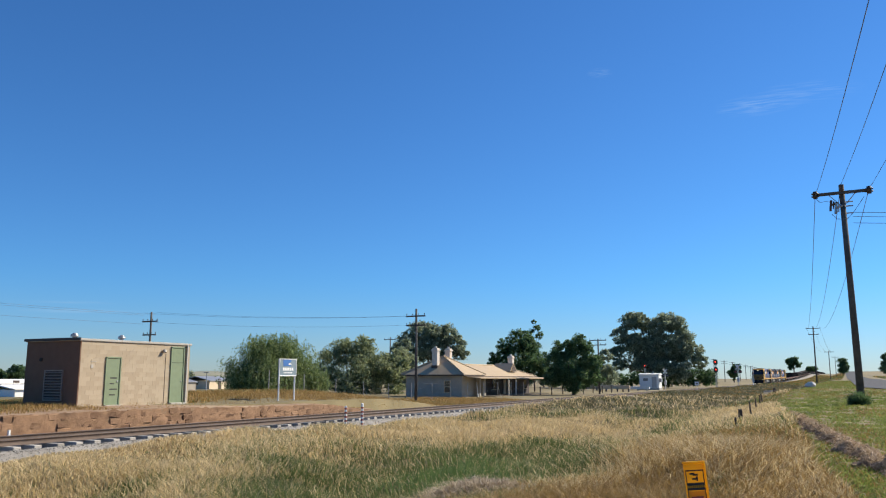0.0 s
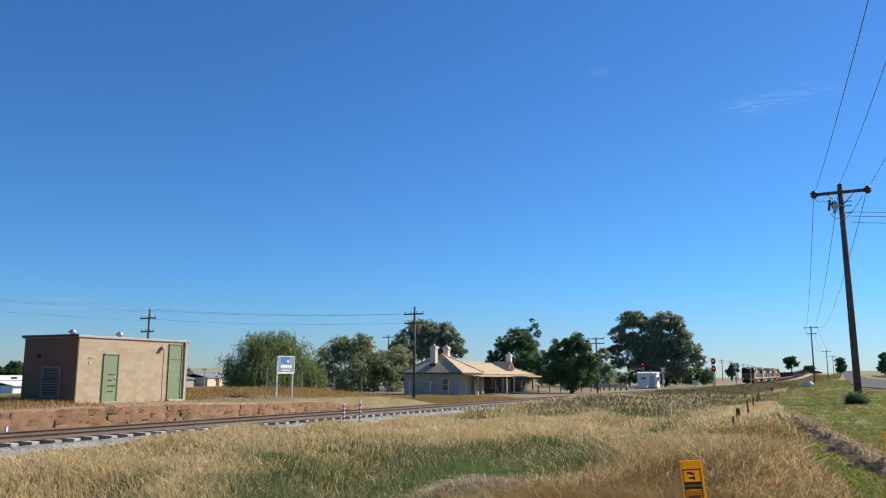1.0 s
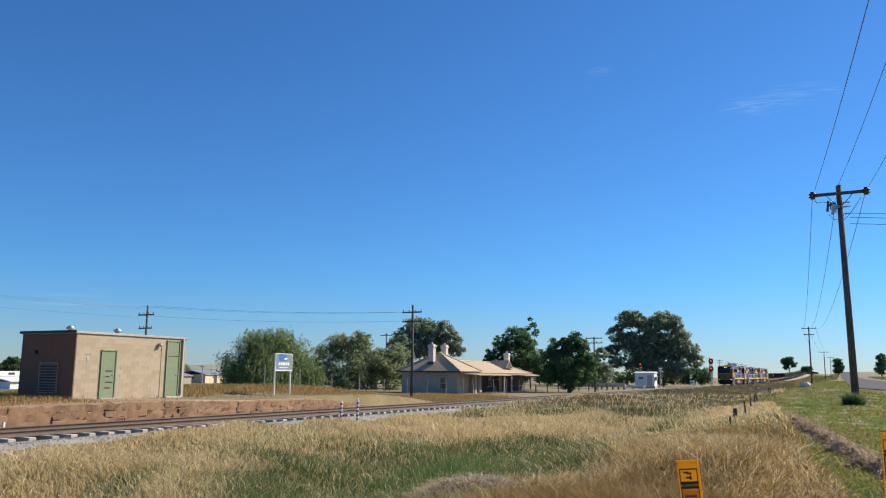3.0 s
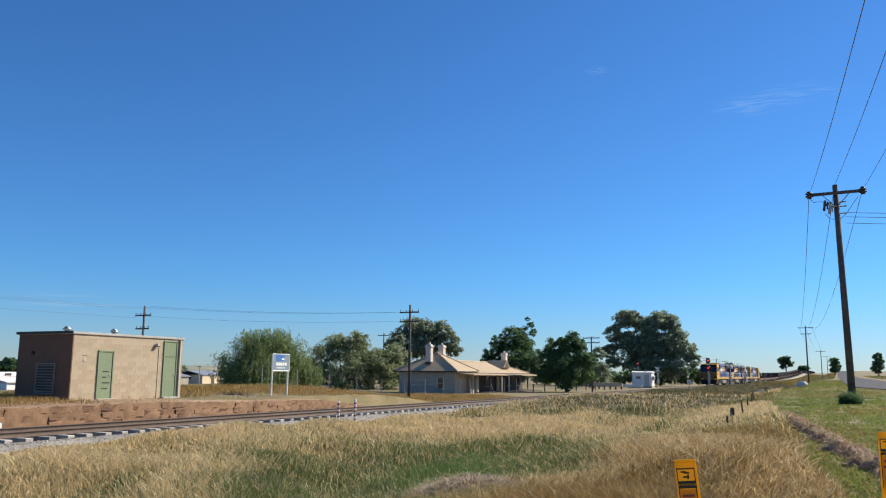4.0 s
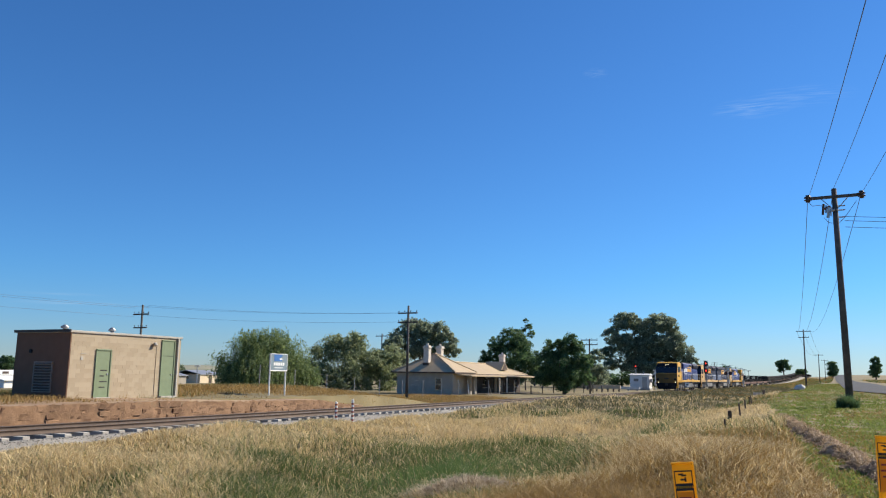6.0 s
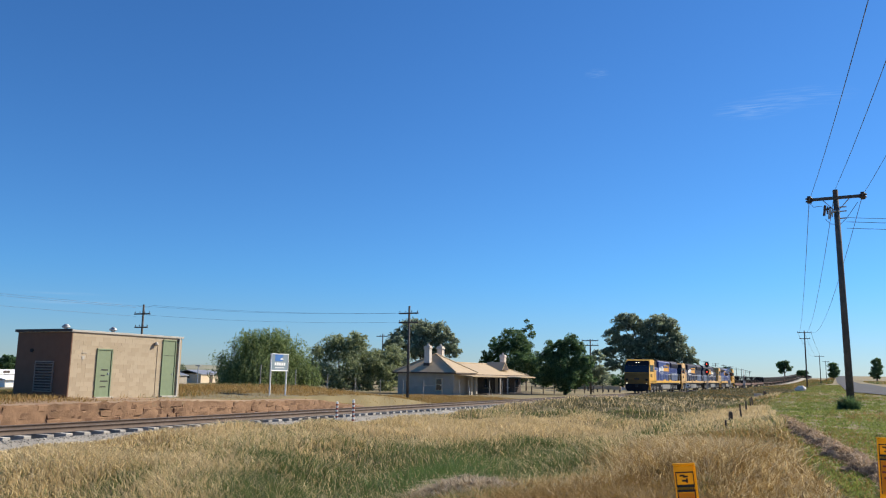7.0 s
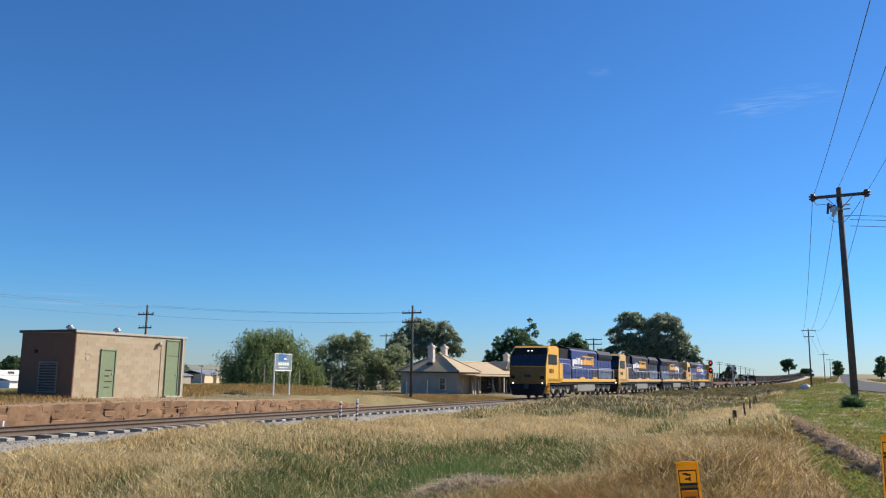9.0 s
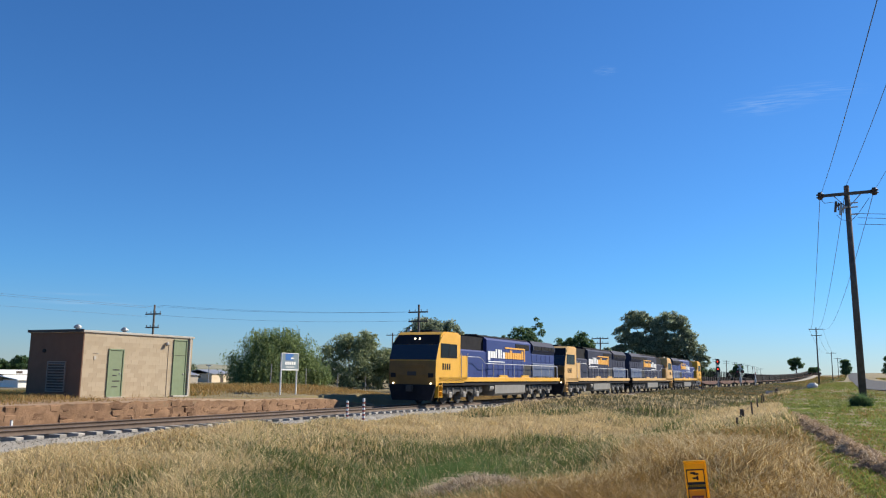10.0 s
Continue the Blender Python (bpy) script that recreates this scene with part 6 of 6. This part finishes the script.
    for name, m, mat, label in (("far_green_grass", g, "olive_stubble", "distant dull olive grass"), ("far_dry_grass", ~g, "straw_dark", "distant dry grass")):
        tagged(new(name, blade_mesh(name, s[m], u[m], rng.uniform(0.15, 0.38, m.sum()), rng.uniform(0.03, 0.06, m.sum()), rng, mat, 1.2)), label, "grass", kind="stuff")
    # the rise beyond, and the land across the road
    s = np.concatenate([rng.uniform(185, 480, 60000), rng.uniform(62, 330, 45000)])
    u = np.concatenate([rng.uniform(1.5, 18.4, 60000), rng.uniform(-45, -8.2, 45000)])
    g = rng.uniform(0, 1, len(s)) < np.clip(0.45 + 0.8 * (patch(s * 0.4, u * 0.4, 43) - 0.45), 0, 1)
    for name, q, mat, label in (("rise_green_grass", g, "blade_green", "distant green grass on the rise"), ("rise_dry_grass", ~g, "straw_dark", "distant brown grass on the rise")):
        tagged(new(name, blade_mesh(name, s[q], u[q], rng.uniform(0.2, 0.5, q.sum()), rng.uniform(0.08, 0.16, q.sum()), rng, mat, 0.8)), label, "grass", kind="stuff")
    # heap of dead grass
    n = 10000
    a, r = rng.uniform(0, 2 * np.pi, n), rng.uniform(0, 1, n) ** 0.6
    s, u = 9.9 + r * np.cos(a) * 0.85, 4.5 + r * np.sin(a) * 0.7
    z = ground_z(s, u) + 0.28 * (1 - r ** 2) * rng.uniform(0.5, 1.0, n)
    tagged(new("dead_grass_heap", blade_mesh("dead_grass_heap", s, u, rng.uniform(0.10, 0.34, n), rng.uniform(0.005, 0.011, n), rng, "dead_grass", 2.0, z)), "grey heap of raked dead grass", "grass heap", kind="stuff")
    # tuft at the foot of the power pole
    n = 1700
    a, r = rng.uniform(0, 2 * np.pi, n), rng.uniform(0, 1, n) ** 0.7
    s, u = 40.3 + r * np.cos(a) * 0.40, -0.36 + r * np.sin(a) * 0.44
    tagged(new("grass_tuft", blade_mesh("grass_tuft", s, u, rng.uniform(0.25, 1.0, n) * (1.15 - 0.6 * r), rng.uniform(0.006, 0.013, n), rng, "leaf_dark", 1.1)), "dark green tussock at the power pole's foot", "tussock", kind="stuff")


M["blade_lawn"] = leafy("blade_lawn", (0.125, 0.165, 0.034), (0.25, 0.295, 0.078), 0.45)
grass()


def build_ridge():
    """A windrow of turned turf on the verge: overlapping folded clods with dead grass on them."""
    rng = np.random.default_rng(17)

    def line(t):
        return 12.6 + 16.4 * t, -0.90 + 2.62 * t + 0.06 * np.sin(t * 40)
    n = 420
    t = rng.uniform(0, 1, n)
    s, u = line(t)
    off = rng.normal(0, 0.11, n)
    s, u = s + off * 0.4, u + off
    up = 0.13 * np.exp(-(off / 0.12) ** 2) * (0.7 + 0.5 * np.sin(t * 95))
    at = [(a, b, float(ground_z(a, b)) + c) for a, b, c in zip(s, u, up)]
    lumps("soil_ridge", at, n, 0.10, "clod", "ridge of turned brown soil and dead turf", "soil", "stuff", 5, 0.75)
    m = 12000
    t = rng.uniform(0, 1, m)
    s, u = line(t)
    off = rng.normal(0, 0.13, m)
    s, u = s + rng.normal(0, 0.1, m), u + off
    z = ground_z(s, u) + rng.uniform(0.0, 0.25, m) * np.exp(-(off / 0.16) ** 2)
    tagged(new("ridge_turf", blade_mesh("ridge_turf", s, u, rng.uniform(0.05, 0.15, m), rng.uniform(0.005, 0.010, m), rng, "turned_turf", 2.8, z)), "dead turf lying on the soil ridge", "grass", kind="stuff")


M["clod"] = pbr("clod", (0.20, 0.130, 0.075), (0.36, 0.250, 0.150), 5, 0.95, 0.6, per="island")
build_ridge()


# ---- distance ----
def build_hills():
    rng = np.random.default_rng(2)
    n = 90
    v = []
    for i in range(n):
        a = radians(20 + 55 * i / (n - 1))
        h = 16 + 9 * math.sin(i * 0.21) + 5 * math.sin(i * 0.53 + 1) + rng.uniform(-0.8, 0.8)
        h *= float(smooth(24, 48, 20 + 55 * i / (n - 1)))
        for r, z in ((2600, -8), (2800, h * 0.6), (3100, h), (3500, -8)):
            v.append((r * math.cos(a), r * math.sin(a), z))
    f = [(i * 4 + j, (i + 1) * 4 + j, (i + 1) * 4 + j + 1, i * 4 + j + 1) for i in range(n - 1) for j in range(3)]
    me = sheet("far_hills", np.array(v), np.array(f), "far_hill")
    tagged(new("far_hills", me), "low hazy hills on the horizon", "hills", kind="structure")


build_hills()


def build_cloud(at, width, height, roll, fade, seed):
    """A faint high cirrus wisp: a far sheet that is mostly clear."""
    m = bpy.data.materials.new("cirrus")
    m.use_nodes = True
    n, l = m.node_tree.nodes, m.node_tree.links
    n.clear()
    out, mix, tr, em = n.new("ShaderNodeOutputMaterial"), n.new("ShaderNodeMixShader"), n.new("ShaderNodeBsdfTransparent"), n.new("ShaderNodeEmission")
    em.inputs[0].default_value, em.inputs[1].default_value = (0.62, 0.80, 1.0, 1), 0.62
    tc, mp, ns = n.new("ShaderNodeTexCoord"), n.new("ShaderNodeMapping"), n.new("ShaderNodeTexNoise")
    mp.inputs["Scale"].default_value, mp.inputs["Location"].default_value = (2.2, 9.0, 1.0), (seed, seed * 0.7, 0)
    ns.inputs["Scale"].default_value, ns.inputs["Detail"].default_value = 1.6, 6
    gr, gm = n.new("ShaderNodeTexGradient"), n.new("ShaderNodeMapping")
    gr.gradient_type = "SPHERICAL"
    gm.inputs["Location"].default_value, gm.inputs["Scale"].default_value = (-1.0, -1.0, 0), (2.0, 2.0, 0)
    l.new(tc.outputs["Generated"], mp.inputs[0]); l.new(mp.outputs[0], ns.inputs[0])
    l.new(tc.outputs["Generated"], gm.inputs[0]); l.new(gm.outputs[0], gr.inputs[0])
    rm = n.new("ShaderNodeMapRange")
    rm.inputs[1].default_value, rm.inputs[2].default_value = 0.42, 0.80
    l.new(ns.outputs["Fac"], rm.inputs[0])
    mu, m2 = n.new("ShaderNodeMath"), n.new("ShaderNodeMath")
    mu.operation = m2.operation = "MULTIPLY"
    m2.inputs[1].default_value = fade
    l.new(rm.outputs[0], mu.inputs[0]); l.new(gr.outputs["Fac"], mu.inputs[1]); l.new(mu.outputs[0], m2.inputs[0])
    l.new(m2.outputs[0], mix.inputs[0]); l.new(tr.outputs[0], mix.inputs[1]); l.new(em.outputs[0], mix.inputs[2]); l.new(mix.outputs[0], out.inputs[0])
    me = bpy.data.meshes.new("cirrus")
    me.from_pydata([(-width / 2, -height / 2, 0), (width / 2, -height / 2, 0), (width / 2, height / 2, 0), (-width / 2, height / 2, 0)], [], [(0, 1, 2, 3)])
    me.materials.append(m)
    ob = tagged(new("cirrus_backdrop", me), "faint white wisp of high cirrus cloud", "cloud", kind="structure")
    ob.visible_shadow = False
    ob.matrix_basis = look(at, (0, 0, 1.7), 0) @ pose(0, 0, 0, 0, 0, roll)


def sky_at(head, up, r=4300.0):
    h, e = radians(head), radians(up)
    return (r * math.cos(h) * math.cos(e), r * math.sin(h) * math.cos(e), r * math.sin(e))


build_cloud(sky_at(4.2, 18.2), 430, 120, 0, 0.38, 1.3)
build_cloud(sky_at(1.0, 18.6), 520, 130, 3, 0.25, 4.1)
build_cloud(sky_at(15.0, 21.4), 150, 60, 0, 0.22, 7.7)
build_cloud(sky_at(51.5, 4.35), 620, 26, -1, 0.55, 2.2)
build_cloud(sky_at(52.0, 4.9), 480, 20, -1, 0.35, 5.2)

motions()
